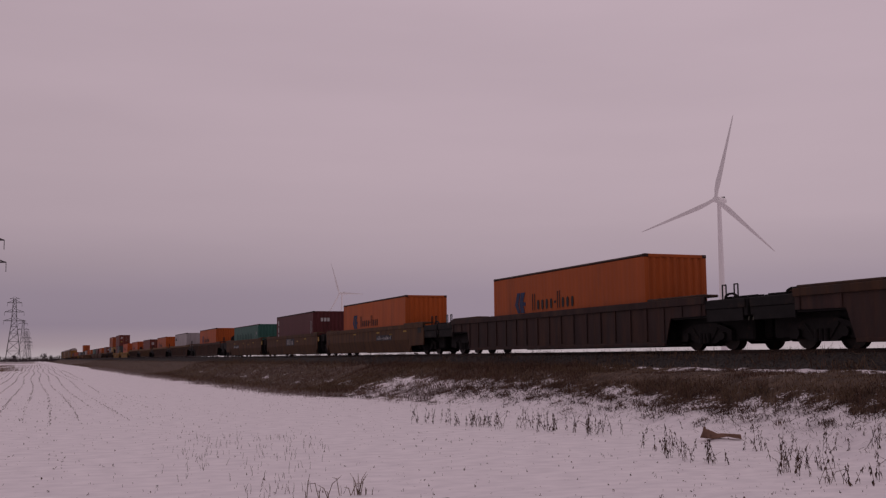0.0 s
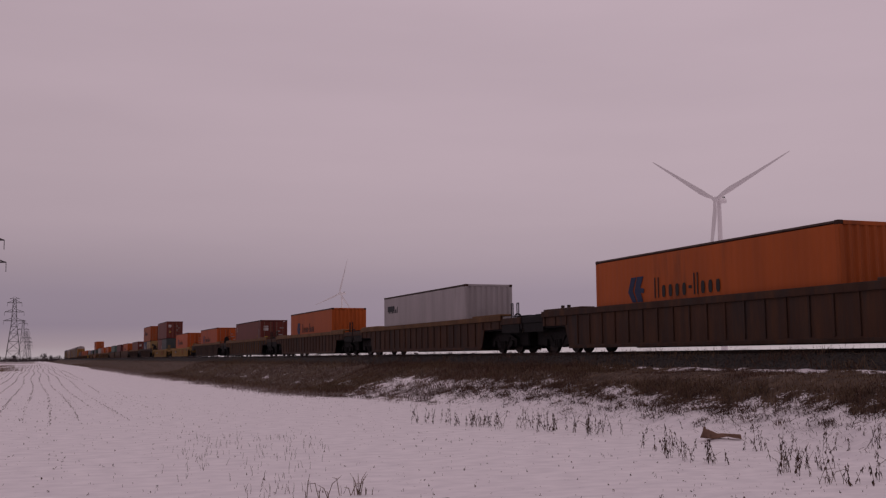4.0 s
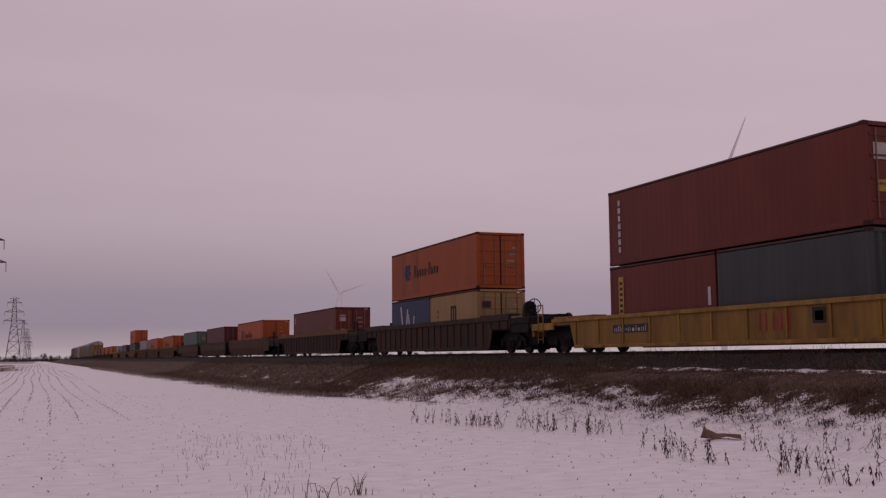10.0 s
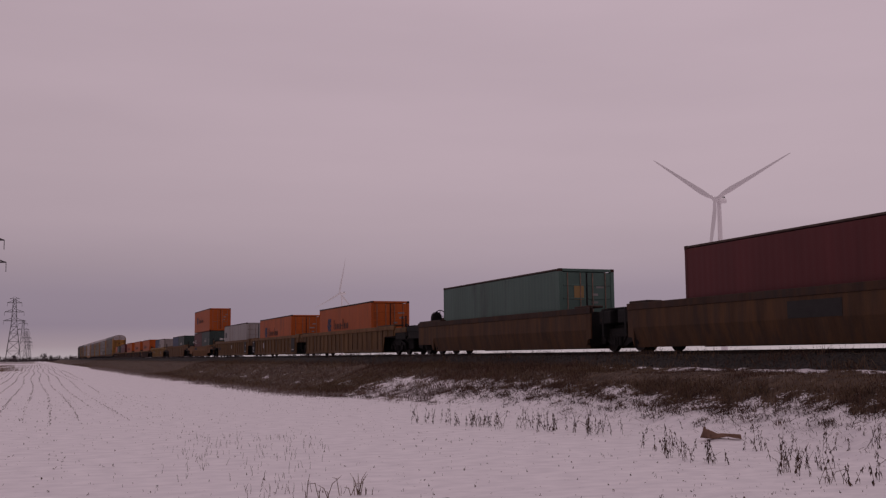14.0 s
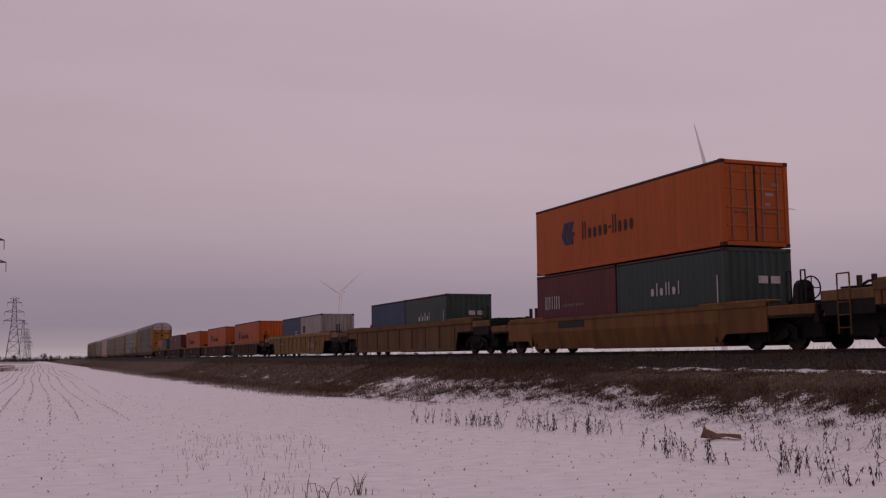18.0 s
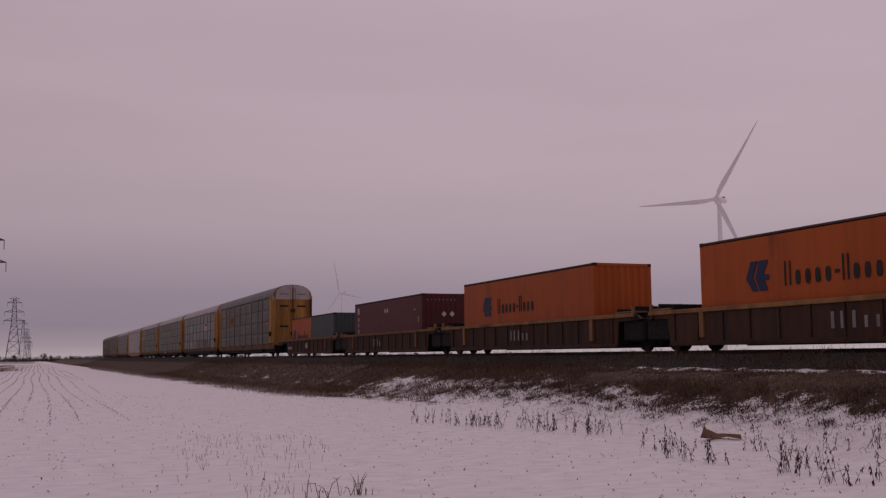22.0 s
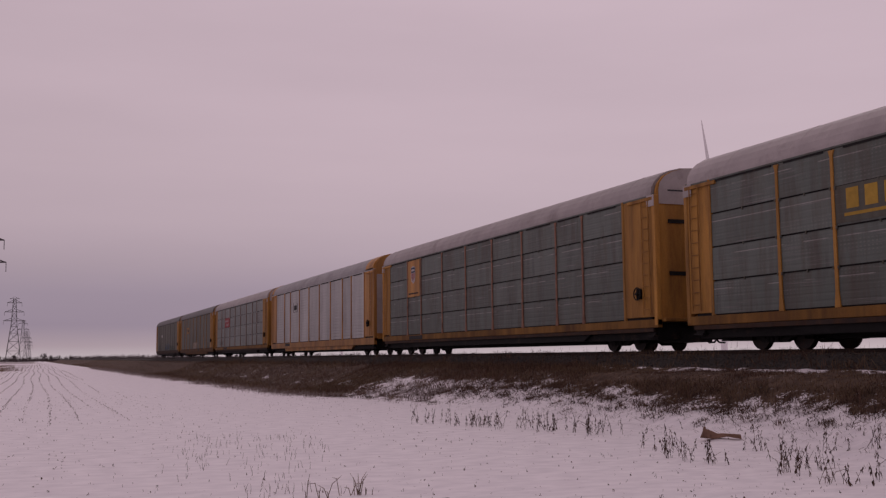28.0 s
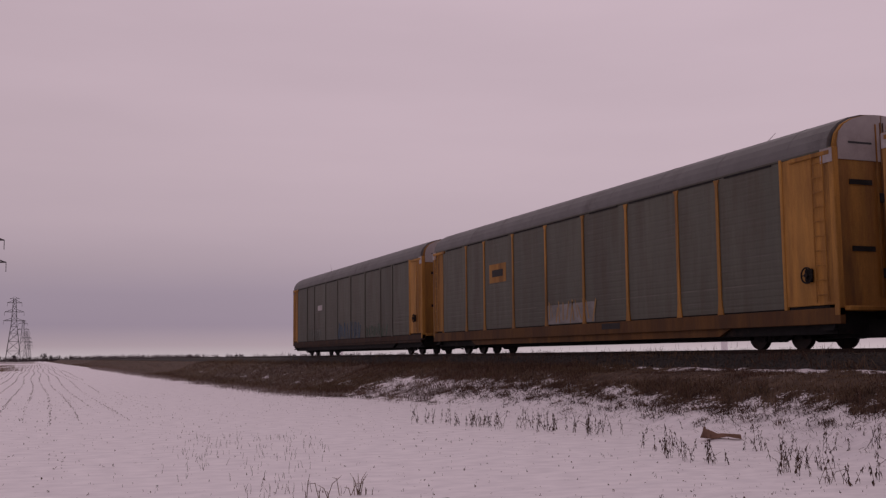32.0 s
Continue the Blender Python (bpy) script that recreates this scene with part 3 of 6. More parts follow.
def bars(parent, material, y, z, width, height, kinds, x=-1.226, name="marking", label=""):
    """A row of plain shapes that stands for a word; t two tall bars, i one tall bar, o low rounded block, x two low bars, - dash, b broad block."""
    share = {"i": 0.45, "-": 0.7, "t": 1.05}
    total = sum(share.get(k, 1.0) for k in kinds)
    y0 = y + width / 2                  # written from the far end to the near end
    for k in kinds:
        w = width * share.get(k, 1.0) / total
        if k == "o":
            part(name, pebble_mesh(round(w * 0.50, 3), round(height * 0.60, 3)), material, parent, label, (x, y0 - w * 0.5, z))
        else:
            hi = {"t": 1.0, "i": 1.0, "x": 0.68, "-": 0.44, "b": 1.0}[k]
            lo = 0.30 if k == "-" else 0.0
            for at, wide in {"-": ((0.5, 0.6),), "i": ((0.5, 0.34),), "b": ((0.5, 0.66),)}.get(k, ((0.20, 0.14), (0.70, 0.14))):
                part(name, block(0.006, round(w * wide, 3), round((hi - lo) * height, 3)), material, parent, label, (x, y0 - w * at, z + lo * height))
        y0 -= w


def plate(parent, material, y, z, w, h, x=-1.226, name="marking", label="", t=0.006):
    return part(name, block(t, round(w, 3), round(h, 3)), material, parent, label, (x, y, z))


def container(y_near, z0, paint_name, label, length=12.192, height=2.896, doors=False, brand="", trim=None):
    """An intermodal container; its near end face is at y_near, its underside at z0 above the rails."""
    m = PAINT[paint_name]
    edge = STEEL[trim] if trim else m
    hl, hw = length / 2, 1.219
    c = rolling("shipping_container", y_near + hl, RAIL_Z + z0, label, "shipping container", "containers on the train")
    wall = corrugated(round(length - 0.30, 3), round(height - 0.22, 3))
    part("side_wall", wall, m, c, at=(-hw + 0.010, 0, 0.12))
    part("side_wall", wall, m, c, at=(hw - 0.010, 0, 0.12), turn=(0, 0, 180))
    part("roof", corrugated(round(length - 0.2, 3), 2 * hw - 0.12, 0.02, 0.42), m, c, at=(-hw + 0.06, 0, height - 0.035), turn=(0, 90, 0))
    part("floor", block(2 * hw - 0.1, round(length - 0.1, 3), 0.10), CASTING, c, at=(0, 0, 0.05))
    end = corrugated(round(2 * hw - 0.24, 3), round(height - 0.24, 3), 0.045, 0.26)
    part("end_wall", end, m, c, at=(0, hl - 0.012, 0.13), turn=(0, 0, -90))
    if doors:
        for s in (-1, 1):
            d = part("door", block(round(hw - 0.14, 3), 0.05, round(height - 0.30, 3), 0.012), m, c, at=(s * (hw - 0.12) / 2, -hl + 0.06, 0.16))
            for o in (-0.30, 0.26):
                part("lock_rod", tube_mesh(round(height - 0.34, 3), 0.019), ROD, d, "worn bare locking rod", (o, -0.055, 0.02))
            part("lock_handle", block(0.46, 0.03, 0.045, 0.008), ROD, d, at=(-0.02, -0.075, 0.86))
            part("door_seal", block(0.03, 0.012, round(height - 0.34, 3)), DECK, d, "black rubber door seal", (-s * (hw - 0.155) / 2, -0.030, 0.02))
            for zz in (0.42, 0.98, 1.54, 2.06):
                part("door_rib", block(round(hw - 0.24, 3), 0.035, 0.07, 0.01), m, d, at=(0, -0.03, zz))
    else:
        part("end_wall", end, m, c, at=(0, -hl + 0.012, 0.13), turn=(0, 0, 90))
    for sx in (-1, 1):
        part("top_rail", block(0.07, round(length - 0.3, 3), 0.065, 0.01), STEEL[trim] if trim else TOP_RAIL_BROWN, c, at=(sx * (hw - 0.037), 0, height - 0.075))
        part("bottom_rail", block(0.07, round(length - 0.3, 3), 0.15, 0.01), m, c, at=(sx * (hw - 0.037), 0, 0.01))
        for sy in (-1, 1):
            part("corner_post", block(0.16, 0.16, round(height - 0.2, 3), 0.02), edge, c, at=(sx * (hw - 0.082), sy * (hl - 0.082), 0.1))
            for z in (0.0, height - 0.118):
                part("corner_casting", block(0.162, 0.178, 0.118, 0.012), CASTING, c, at=(sx * (hw - 0.080), sy * (hl - 0.088), z))
    for sy in (-1, 1):
        part("header", block(2 * hw - 0.3, 0.10, 0.11, 0.01), edge, c, at=(0, sy * (hl - 0.055), height - 0.115))
        part("end_sill", block(2 * hw - 0.3, 0.10, 0.13, 0.01), m, c, at=(0, sy * (hl - 0.055), 0.02))
    far = hl
    if brand == "emblem":
        part("emblem", logo_mesh(), MARK["navy"], c, "dark blue emblem", (-hw - 0.004, far - 2.68, height - 1.60))
        bars(c, MARK["dark"], far - 5.55, height - 1.52, 3.62, 0.66, "toooo-iiooo")
    elif brand == "emblem_short":
        part("emblem", logo_mesh(), MARK["navy"], c, "dark blue emblem", (-hw - 0.004, far - 0.95, height - 1.75))
        bars(c, MARK["dark"], far - 3.55, height - 1.68, 3.3, 0.58, "toooo-iiooo")
    elif brand == "tex":
        for k in range(3):
            plate(c, MARK["white"], far - 0.75, height - 0.75 - 0.55 * k, 0.26, 0.40)
        for k in range(3):
            part("marking", block(0.17, 0.006, 0.26), MARK["white"], c, at=(-0.55 + 0.24 * k, -hl - 0.004, height - 0.75))
        plate(c, MARK["white"], -hl + 0.75, height - 1.7, 0.05, 1.0)
        plate(c, MARK["white"], -hl + 0.40, height - 1.5, 0.05, 0.8)
    elif brand == "faded_word":
        for k in range(6):
            part("marking", pebble_mesh(0.98 - 0.05 * (k % 3), 0.92), MARK["ghost_green"], c, "faded dark patch where lettering was", (-hw - 0.002, far - 2.1 - 1.38 * k, height - 1.72))
            part("marking", pebble_mesh(0.46, 1.10 - 0.1 * (k % 2)), MARK["ghost_green"], c, at=(-hw - 0.003, far - 1.85 - 1.38 * k, height - 1.76))
        plate(c, MARK["pale_wash"], -hl + 1.4, height - 1.6, 0.04, 1.2)
        plate(c, MARK["white"], -hl + 0.8, height - 0.95, 0.14, 0.25)
    elif brand == "corner_word":
        plate(c, MARK["graphite"], far - 1.25, height - 0.85, 1.15, 0.30)
        bars(c, MARK["graphite"], far - 1.6, height - 0.95, 1.7, 0.34, "oioioi", name="marking")
    elif brand == "stacked_white":
        for k in range(7):
            plate(c, MARK["white"], far - 0.72, height - 0.55 - 0.27 * k, 0.13 + 0.04 * (k % 2), 0.19)
    elif brand == "small_marks":
        plate(c, MARK["white"], far - 0.65, height - 0.55, 0.22, 0.12)
        plate(c, MARK["white"], far - 0.65, height - 0.80, 0.22, 0.14)
        for k in range(2):
            plate(c, MARK["pale_wash"], -hl + 0.9 - 0.3 * k, height - 1.9, 0.035, 1.1)
        plate(c, MARK["yellow"], -hl + 1.3, height - 1.5, 0.09, 0.2)
    elif brand == "diamonds":
        plate(c, MARK["white"], far - 0.82, height - 0.68, 0.36, 0.38)
        for k in range(4):
            plate(c, MARK["white"], far - 0.85, height - 1.12 - 0.36 * k, 0.13, 0.24)
        for k in range(2):
            part("placard", block(0.006, 0.22, 0.22), MARK["white"], c, "white diamond placard", (-hw - 0.004, far - 6.0 - 0.42 * k, height - 0.75), (45, 0, 0))
        plate(c, PAINT["beige"], -hl + 0.5, height - 1.50, 0.20, 0.32)
        plate(c, MARK["pale_wash"], -hl + 1.1, height - 0.85, 0.30, 0.10)
        for k in range(2):
            part("placard", block(0.21, 0.006, 0.21), MARK["white"], c, "white diamond placard", (-0.05 + 0.45 * k, -hl - 0.01, height - 1.15), (0, 45, 0))
        for k in range(8):
            part("marking", block(0.06, 0.006, 0.06), MARK["pale_wash"], c, at=(-0.9 + 0.22 * k, -hl - 0.006, height - 0.36))
    elif brand == "word_mid":
        bars(c, MARK["white"], 0.1, height - 1.25, 1.75, 0.42, "oioiioi")
        plate(c, MARK["white"], -hl + 0.35, height - 1.7, 0.05, 0.9)
        for k in range(2):
            part("marking", block(0.34, 0.006, 0.22), MARK["white"], c, at=(0.15 + 0.45 * k, -hl - 0.006, height - 1.05))
    elif brand == "word_far":
        bars(c, MARK["white"], far - 1.35, height - 1.35, 1.3, 0.50, "iitit")
        bars(c, MARK["pale_wash"], far - 3.0, height - 1.30, 1.7, 0.15, "xxxoxxoxxx")
    elif brand == "yellow_strip":
        plate(c, MARK["yellow"], far - 0.75, 0.5, 0.32, 1.7)
        for k in range(8):
            plate(c, MARK["dark"], far - 0.75, 0.6 + 0.19 * k, 0.18, 0.10, x=-1.231)
        plate(c, MARK["white"], -hl + 0.3, 1.0, 0.14, 0.55)
    elif brand == "white_slashes":
        for k, hh in enumerate((1.25, 0.85)):
            part("marking", block(0.006, 0.20, 1.15 * hh), MARK["white"], c, at=(-hw - 0.006, far - 1.95 - 1.1 * k, 0.85), turn=(-14, 0, 0))
            part("marking", block(0.006, 0.18, 1.0 * hh), MARK["white"], c, at=(-hw - 0.006, far - 2.45 - 1.1 * k, 0.85), turn=(12, 0, 0))
    elif brand == "dark_letter":
        for k in range(3):
            plate(c, MARK["dark"], 0.15 - 0.28 * k, height - 1.45, 0.12, 0.72)
        plate(c, MARK["dark"], -0.13, height - 0.76, 0.7, 0.12)
        for k in range(4):
            plate(c, MARK["dark"], far - 1.1, height - 0.9 - 0.25 * k, 0.10, 0.12)
        part("marking", block(0.42, 0.006, 0.30), MARK["dark"], c, at=(-0.75, -hl - 0.01, height - 0.85))
    elif brand == "grid_mark":
        plate(c, MARK["white"], -hl + 1.3, height - 1.35, 0.7, 0.06)
        plate(c, MARK["white"], -hl + 1.3, height - 1.15, 0.7, 0.06)
    elif brand == "stamp":
        plate(c, MARK["graphite"], far - 1.1, height - 1.25, 0.8, 0.5, t=0.004)
    if doors:
        rnd = random.Random(int(y_near * 10))
        for k in range(3):
            w = rnd.uniform(0.2, 0.42)
            part("marking", block(round(w, 2), 0.006, 0.09), MARK["pale_wash"], c, at=(0.28 + rnd.uniform(0, 0.45), -hl - 0.002 + 0.03, height - 0.75 - 0.3 * k))
        if brand in ("small_marks", "stacked_white"):
            part("marking", block(0.42, 0.006, 0.42), MARK["white"], c, at=(-0.72, -hl + 0.02, height - 0.95))
            part("marking", block(0.30, 0.006, 0.30), MARK["yellow"], c, at=(-0.72, -hl + 0.02, height - 1.75))
        if brand == "panel":
            part("marking", block(0.42, 0.006, 0.55), PAINT["beige"], c, at=(-0.35, -hl + 0.02, height - 1.2))
    return c


@functools.lru_cache(None)
def side_frame_mesh():
    out = [(-1.24, 0.58), (-0.92, 0.70), (-0.5, 0.80), (0.5, 0.80), (0.92, 0.70), (1.24, 0.58), (1.24, 0.27), (0.98, 0.27), (0.86, 0.34), (0.70, 0.30),
           (0.46, 0.19), (-0.46, 0.19), (-0.70, 0.30), (-0.86, 0.34), (-0.98, 0.27), (-1.24, 0.27)]
    g = Geo().prism(out, -0.08, 0.08, "x")
    g.tube((-0.09, -0.62, 0.66), (-0.09, -0.30, 0.30), 0.035, 5)
    g.tube((-0.09, 0.62, 0.66), (-0.09, 0.30, 0.30), 0.035, 5)
    for y in (-0.89, 0.89):
        g.cyl(-0.12, y, 0.42, 0.12, 0.10, "x", 12)
    for y in (-0.18, 0, 0.18):
        g.cyl(-0.11, y, 0.36, 0.07, 0.30, "z", 8)
    return g.mesh("side_frame")


@functools.lru_cache(None)
def wheel_mesh():
    g = Geo().cyl(0, 0, 0, 0.42, 0.10, "x", 22)
    g.cyl(0.06, 0, 0, 0.45, 0.03, "x", 22)
    g.cyl(-0.06, 0, 0, 0.16, 0.06, "x", 12)
    return g.mesh("wheel")


@functools.lru_cache(None)
def brake_beam_mesh():
    """A brake beam with its two shoes, hung beside the wheels."""
    g = Geo().box(-0.95, 0.95, -0.05, 0.05, 0.27, 0.38, 0.01)
    for x in (-0.76, 0.76):
        g.box(x - 0.06, x + 0.06, -0.10, 0.10, 0.26, 0.60, 0.02)
    return g.mesh("brake_beam")


def truck(thing, y):
    t = part("truck", Geo().box(-0.95, 0.95, -0.22, 0.22, 0.42, 0.72, 0.03), GEAR, thing, "black two-axle truck", (0, y, 0))
    part("side_frame", side_frame_mesh(), GEAR, t, at=(-1.0, 0, 0))
    part("side_frame", side_frame_mesh(), GEAR, t, at=(1.0, 0, 0), turn=(0, 0, 180))
    for dy in (-0.89, 0.89):
        part("axle", Geo().cyl(0, 0, 0, 0.08, 1.5, "x", 8), GEAR, t, at=(0, dy, 0.42))
        part("wheel", wheel_mesh(), WHEEL_STEEL, t, at=(-0.76, dy, 0.42))
        part("wheel", wheel_mesh(), WHEEL_STEEL, t, at=(0.76, dy, 0.42), turn=(0, 0, 180))
        part("brake_beam", brake_beam_mesh(), GEAR, t, at=(0, dy * 1.50, 0))
    return t


@functools.lru_cache(None)
def coupler_mesh():
    g = Geo().box(-0.14, 0.14, 0.16, 1.5, 0.72, 0.98, 0.02)
    g.box(-0.2, 0.2, -0.05, 0.3, 0.66, 1.02, 0.05)
    return g.mesh("coupler")


@functools.lru_cache(None)
def hose_mesh():
    g = Geo()
    pts = [(0.45, 1.1, 0.85), (0.42, 0.75, 0.45), (0.35, 0.35, 0.25), (0.3, 0.0, 0.24)]
    for a, b in zip(pts, pts[1:]):
        g.tube(a, b, 0.03, 6)
    return g.mesh("air_hose")


@functools.lru_cache(None)
def brake_wheel_mesh(r=0.30):
    g = Geo()
    n = 16
    pts = [(0, r * math.cos(2 * math.pi * i / n), r * math.sin(2 * math.pi * i / n)) for i in range(n)]
    for a, b in zip(pts, pts[1:] + pts[:1]):
        g.tube(a, b, 0.022, 5)
    for i in range(0, n, 4):
        g.tube((0, 0, 0), pts[i], 0.016, 5)
    g.cyl(0, 0, 0, 0.06, 0.08, "x", 8)
    return g.mesh("brake_wheel")


@functools.lru_cache(None)
def grab_iron_mesh(w, h):
    g = Geo()
    g.tube((0, -w / 2, 0), (0, -w / 2, h), 0.022, 6)
    g.tube((0, w / 2, 0), (0, w / 2, h), 0.022, 6)
    g.tube((0, -w / 2, h), (0, w / 2, h), 0.022, 6)
    return g.mesh("grab_iron")


@functools.lru_cache(None)
def ladder_mesh(w, h, n):
    g = Geo()
    for y in (-w / 2, w / 2):
        g.tube((0, y, 0), (0, y, h), 0.02, 5)
    for i in range(n):
        z = h * (i + 0.5) / n
        g.tube((0, -w / 2, z), (0, w / 2, z), 0.015, 5)
    return g.mesh("ladder")


def numerals(thing, text, at, size, material=None, label=""):
    """Painted figures on the side that faces the field."""
    font = bpy.data.curves.new("numerals", "FONT")
    font.body, font.size, font.extrude = text, size, 0.002
    tmp = new("numerals", font)
    me = bpy.data.meshes.new_from_object(tmp)
    bpy.data.objects.remove(tmp)
    me.materials.clear()
    me.materials.append(None)
    return part("numerals", me, material or MARK["dark"], thing, label or "dark painted figures " + text, at, (90, 0, -90))


@functools.lru_cache(None)
def deck_hoop_mesh(length, h):
    """A low bent pipe guard along y."""
    g = Geo()
    pts = [(0, -length / 2, 0), (0, -length / 2 + 0.06, h * 0.7), (0, -length / 2 + 0.22, h), (0, length / 2 - 0.22, h), (0, length / 2 - 0.06, h * 0.7), (0, length / 2, 0)]
    for p, q in zip(pts, pts[1:]):
        g.tube(p, q, 0.035, 6)
    return g.mesh("deck_hoop")


@functools.lru_cache(None)
def grating_mesh(w, length):
    """A raised crossover grating: bearing bars on two short bearers."""
    g = Geo()
    n = 7
    for i in range(n):
        x = -w / 2 + w * i / (n - 1)
        g.box(x - 0.025, x + 0.025, -length / 2, length / 2, 0.05, 0.10)
    for y in (-length * 0.42, 0, length * 0.42):
        g.box(-w / 2, w / 2, y - 0.04, y + 0.04, 0.0, 0.06)
    return g.mesh("crossover_grating")


@functools.lru_cache(None)
def brake_housing_mesh():
    """The gear case of a hand brake, rounded at its top."""
    arc = [(0.26 * math.cos(radians(k)), 0.42 + 0.26 * math.sin(radians(k))) for k in range(0, 181, 30)]
    return Geo().prism([(-0.30, 0.0), (0.30, 0.0)] + arc, -0.10, 0.10, "y").mesh("brake_housing")


def end_gear(thing, y, inward, style):
    """Coupler, platform, hand rails and brake gear at one free end of a well car; inward is +1 or -1 along y."""
    turn = (0, 0, 0) if inward > 0 else (0, 0, 180)
    top = style["top"]
    part("coupler", coupler_mesh(), GEAR, thing, at=(0, y, 0), turn=turn)
    part("air_hose", hose_mesh(), GEAR, thing, at=(0, y, 0), turn=turn)
    part("end_platform", Geo().prism([(0.22, 0.95), (4.4, 0.95), (4.4, top - 0.10), (0.22, top - 0.14)], -1.38, 1.38, "x"), DECK, thing, at=(0, y, 0), turn=turn)
    part("end_beam", block(2.84, 0.16, 0.50, 0.02), style["chord"] if style["bright_ends"] else DECK, thing, at=(0, y + inward * 0.14, round(top - 0.62, 3)))
    part("bulkhead", block(2.8, 0.10, round(top - 0.32, 3), 0.01), DECK, thing, at=(0, y + inward * 4.35, 0.22))
    part("underframe", block(1.86, 3.9, 0.74, 0.05), GEAR, thing, at=(0, y + inward * 2.38, 0.27))
    part("draft_sill", block(1.10, 0.95, 0.62, 0.06), GEAR, thing, at=(0, y + inward * 0.66, 0.30))
    for sx in (-1, 1):
        part("platform_sill", block(0.10, 1.84, 0.27, 0.02), style["side"] if style["warm_ends"] else DECK, thing, at=(sx * 1.43, y + inward * 1.03, round(top - 0.39, 3)))
        part("platform_skirt", block(0.06, 1.70, round(max(0.10, top - 1.21), 3), 0.01), DECK, thing, at=(sx * 1.42, y + inward * 1.08, 0.82))
        part("deck_hoop", deck_hoop_mesh(0.62, 0.20), DECK, thing, at=(sx * 0.98, y + inward * 1.35, top - 0.13))
    part("crossover_grating", grating_mesh(1.1, 1.5), DECK, thing, at=(-0.35, y + inward * 0.98, top - 0.11))
    part("release_lever", release_lever_mesh(), GALV["dull"], thing, "bent uncoupling lever", (0, y + inward * 0.10, 0))
    truck(thing, y + inward * 2.5)


@functools.lru_cache(None)
def release_lever_mesh():
    g = Geo()
    pts = [(-1.36, 0, 0.82), (-1.30, 0, 1.02), (-0.5, 0, 1.05), (-0.12, 0, 0.98)]
    for p, q in zip(pts, pts[1:]):
        g.tube(p, q, 0.022, 5)
    return g.mesh("release_lever")


def well_car(ya, yb, label, side, chord, rib=0.0, rail_height=0.86, joint_a=False, joint_b=False, low=1.57, marks=(), smooth=False, shelf=None,
             wheel=False, rails=0, steps=None, rib_paint=None, group="well cars of the train"):
    """One well car (or one unit of an articulated set) between ya and yb, measured over the couplers or joints."""
    y0, half = (ya + yb) / 2, (yb - ya) / 2
    car = rolling("well_car", y0, RAIL_Z, label, "well car", group)
    sm, cm = STEEL[side], STEEL[chord]
    shelf = STEEL[shelf] if shelf else cm
    style = {"chord": cm, "side": sm, "bright_ends": chord in ("yellow", "rack_yellow"), "warm_ends": chord in ("yellow", "tan", "orange_tan", "post_tan"), "top": low}
    tj = 1.25 if smooth else 0.45
    ta = tj if joint_a else 1.95
    tb = tj if joint_b else 1.95
    open_end = 3.65 if low < 1.26 else 4.1
    ba = 1.60 if joint_a else open_end
    bb = 1.60 if joint_b else open_end
    sa, sb = (0.12 if joint_a else 0.32), (0.12 if joint_b else 0.32)
    top = low
    for sx in (-1, 1):
        if smooth:
            sec = [(1.50, top), (1.50, 0.78), (1.34, 0.130), (1.28, 0.130), (1.44, 0.80), (1.44, top)]
            g = Geo().prism([(sx * u, w) for u, w in sec], -half + ba, half - bb, "y")
            part("side_plate", g, sm, car)
            for e, t_, b_, s_ in ((-1, ta, ba, sa), (1, tb, bb, sb)):
                low_z = 0.45 if s_ < 0.5 else 1.0
                poly = [(e * (half - t_), top), (e * (half - b_), top), (e * (half - b_), 0.16), (e * (half - b_ + s_), low_z), (e * (half - t_), low_z + 0.02)]
                part("side_end_plate", Geo().prism(poly, sx * 1.445, sx * 1.495, "x"), sm, car)
        else:
            poly = [(-half + ta, 1.02), (-half + ba - sa, 1.00), (-half + ba, 0.15), (half - bb, 0.15), (half - bb + sb, 1.00), (half - tb, 1.02),
                    (half - tb, top), (-half + ta, top)]
            part("side_plate", Geo().prism(poly, sx * 1.43, sx * 1.47, "x"), sm, car)
            part("bottom_sill", block(0.10, round(2 * half - ba - bb, 3), 0.11, 0.01), sm, car, at=(sx * 1.455, (ba - bb) / 2, 0.14))
        part("top_chord", block(0.15, round(2 * half - ta - tb, 3), 0.22 if low > 1.4 else 0.13, 0.012), cm, car, at=(sx * (1.455 if smooth else 1.465), (ta - tb) / 2, top - (0.21 if low > 1.4 else 0.12)))
        if rib:
            n = int((2 * half - ta - tb - 0.4) / rib)
            for i in range(n + 1):
                y = -half + ta + 0.2 + (2 * half - ta - tb - 0.4) * i / n
                inside = -half + ba < y < half - bb
                part("side_rib", block(0.08 if rib_paint else 0.045, 0.07, round(top - (0.42 if inside else 1.14), 3), 0.008), STEEL[rib_paint] if rib_paint else sm, car,
                     at=(sx * 1.492, y, 0.30 if inside else 1.02))
        # low raised covers over the ends of the well
        for e, t_ in ((-1, ta), (1, tb)):
            wlen = 1.1 if (joint_a if e < 0 else joint_b) else 3.0
            part("end_cover", Geo().box(sx * 0.9, sx * 1.49, -wlen / 2, wlen / 2, top + 0.004, top + 0.085, 0.02), shelf, car,
                 at=(0, e * (half - t_ - wlen / 2 - 0.1), 0))
    part("well_floor", Geo().box(-1.36, 1.36, -half + ba, half - bb, 0.22, 0.33), DECK, car)
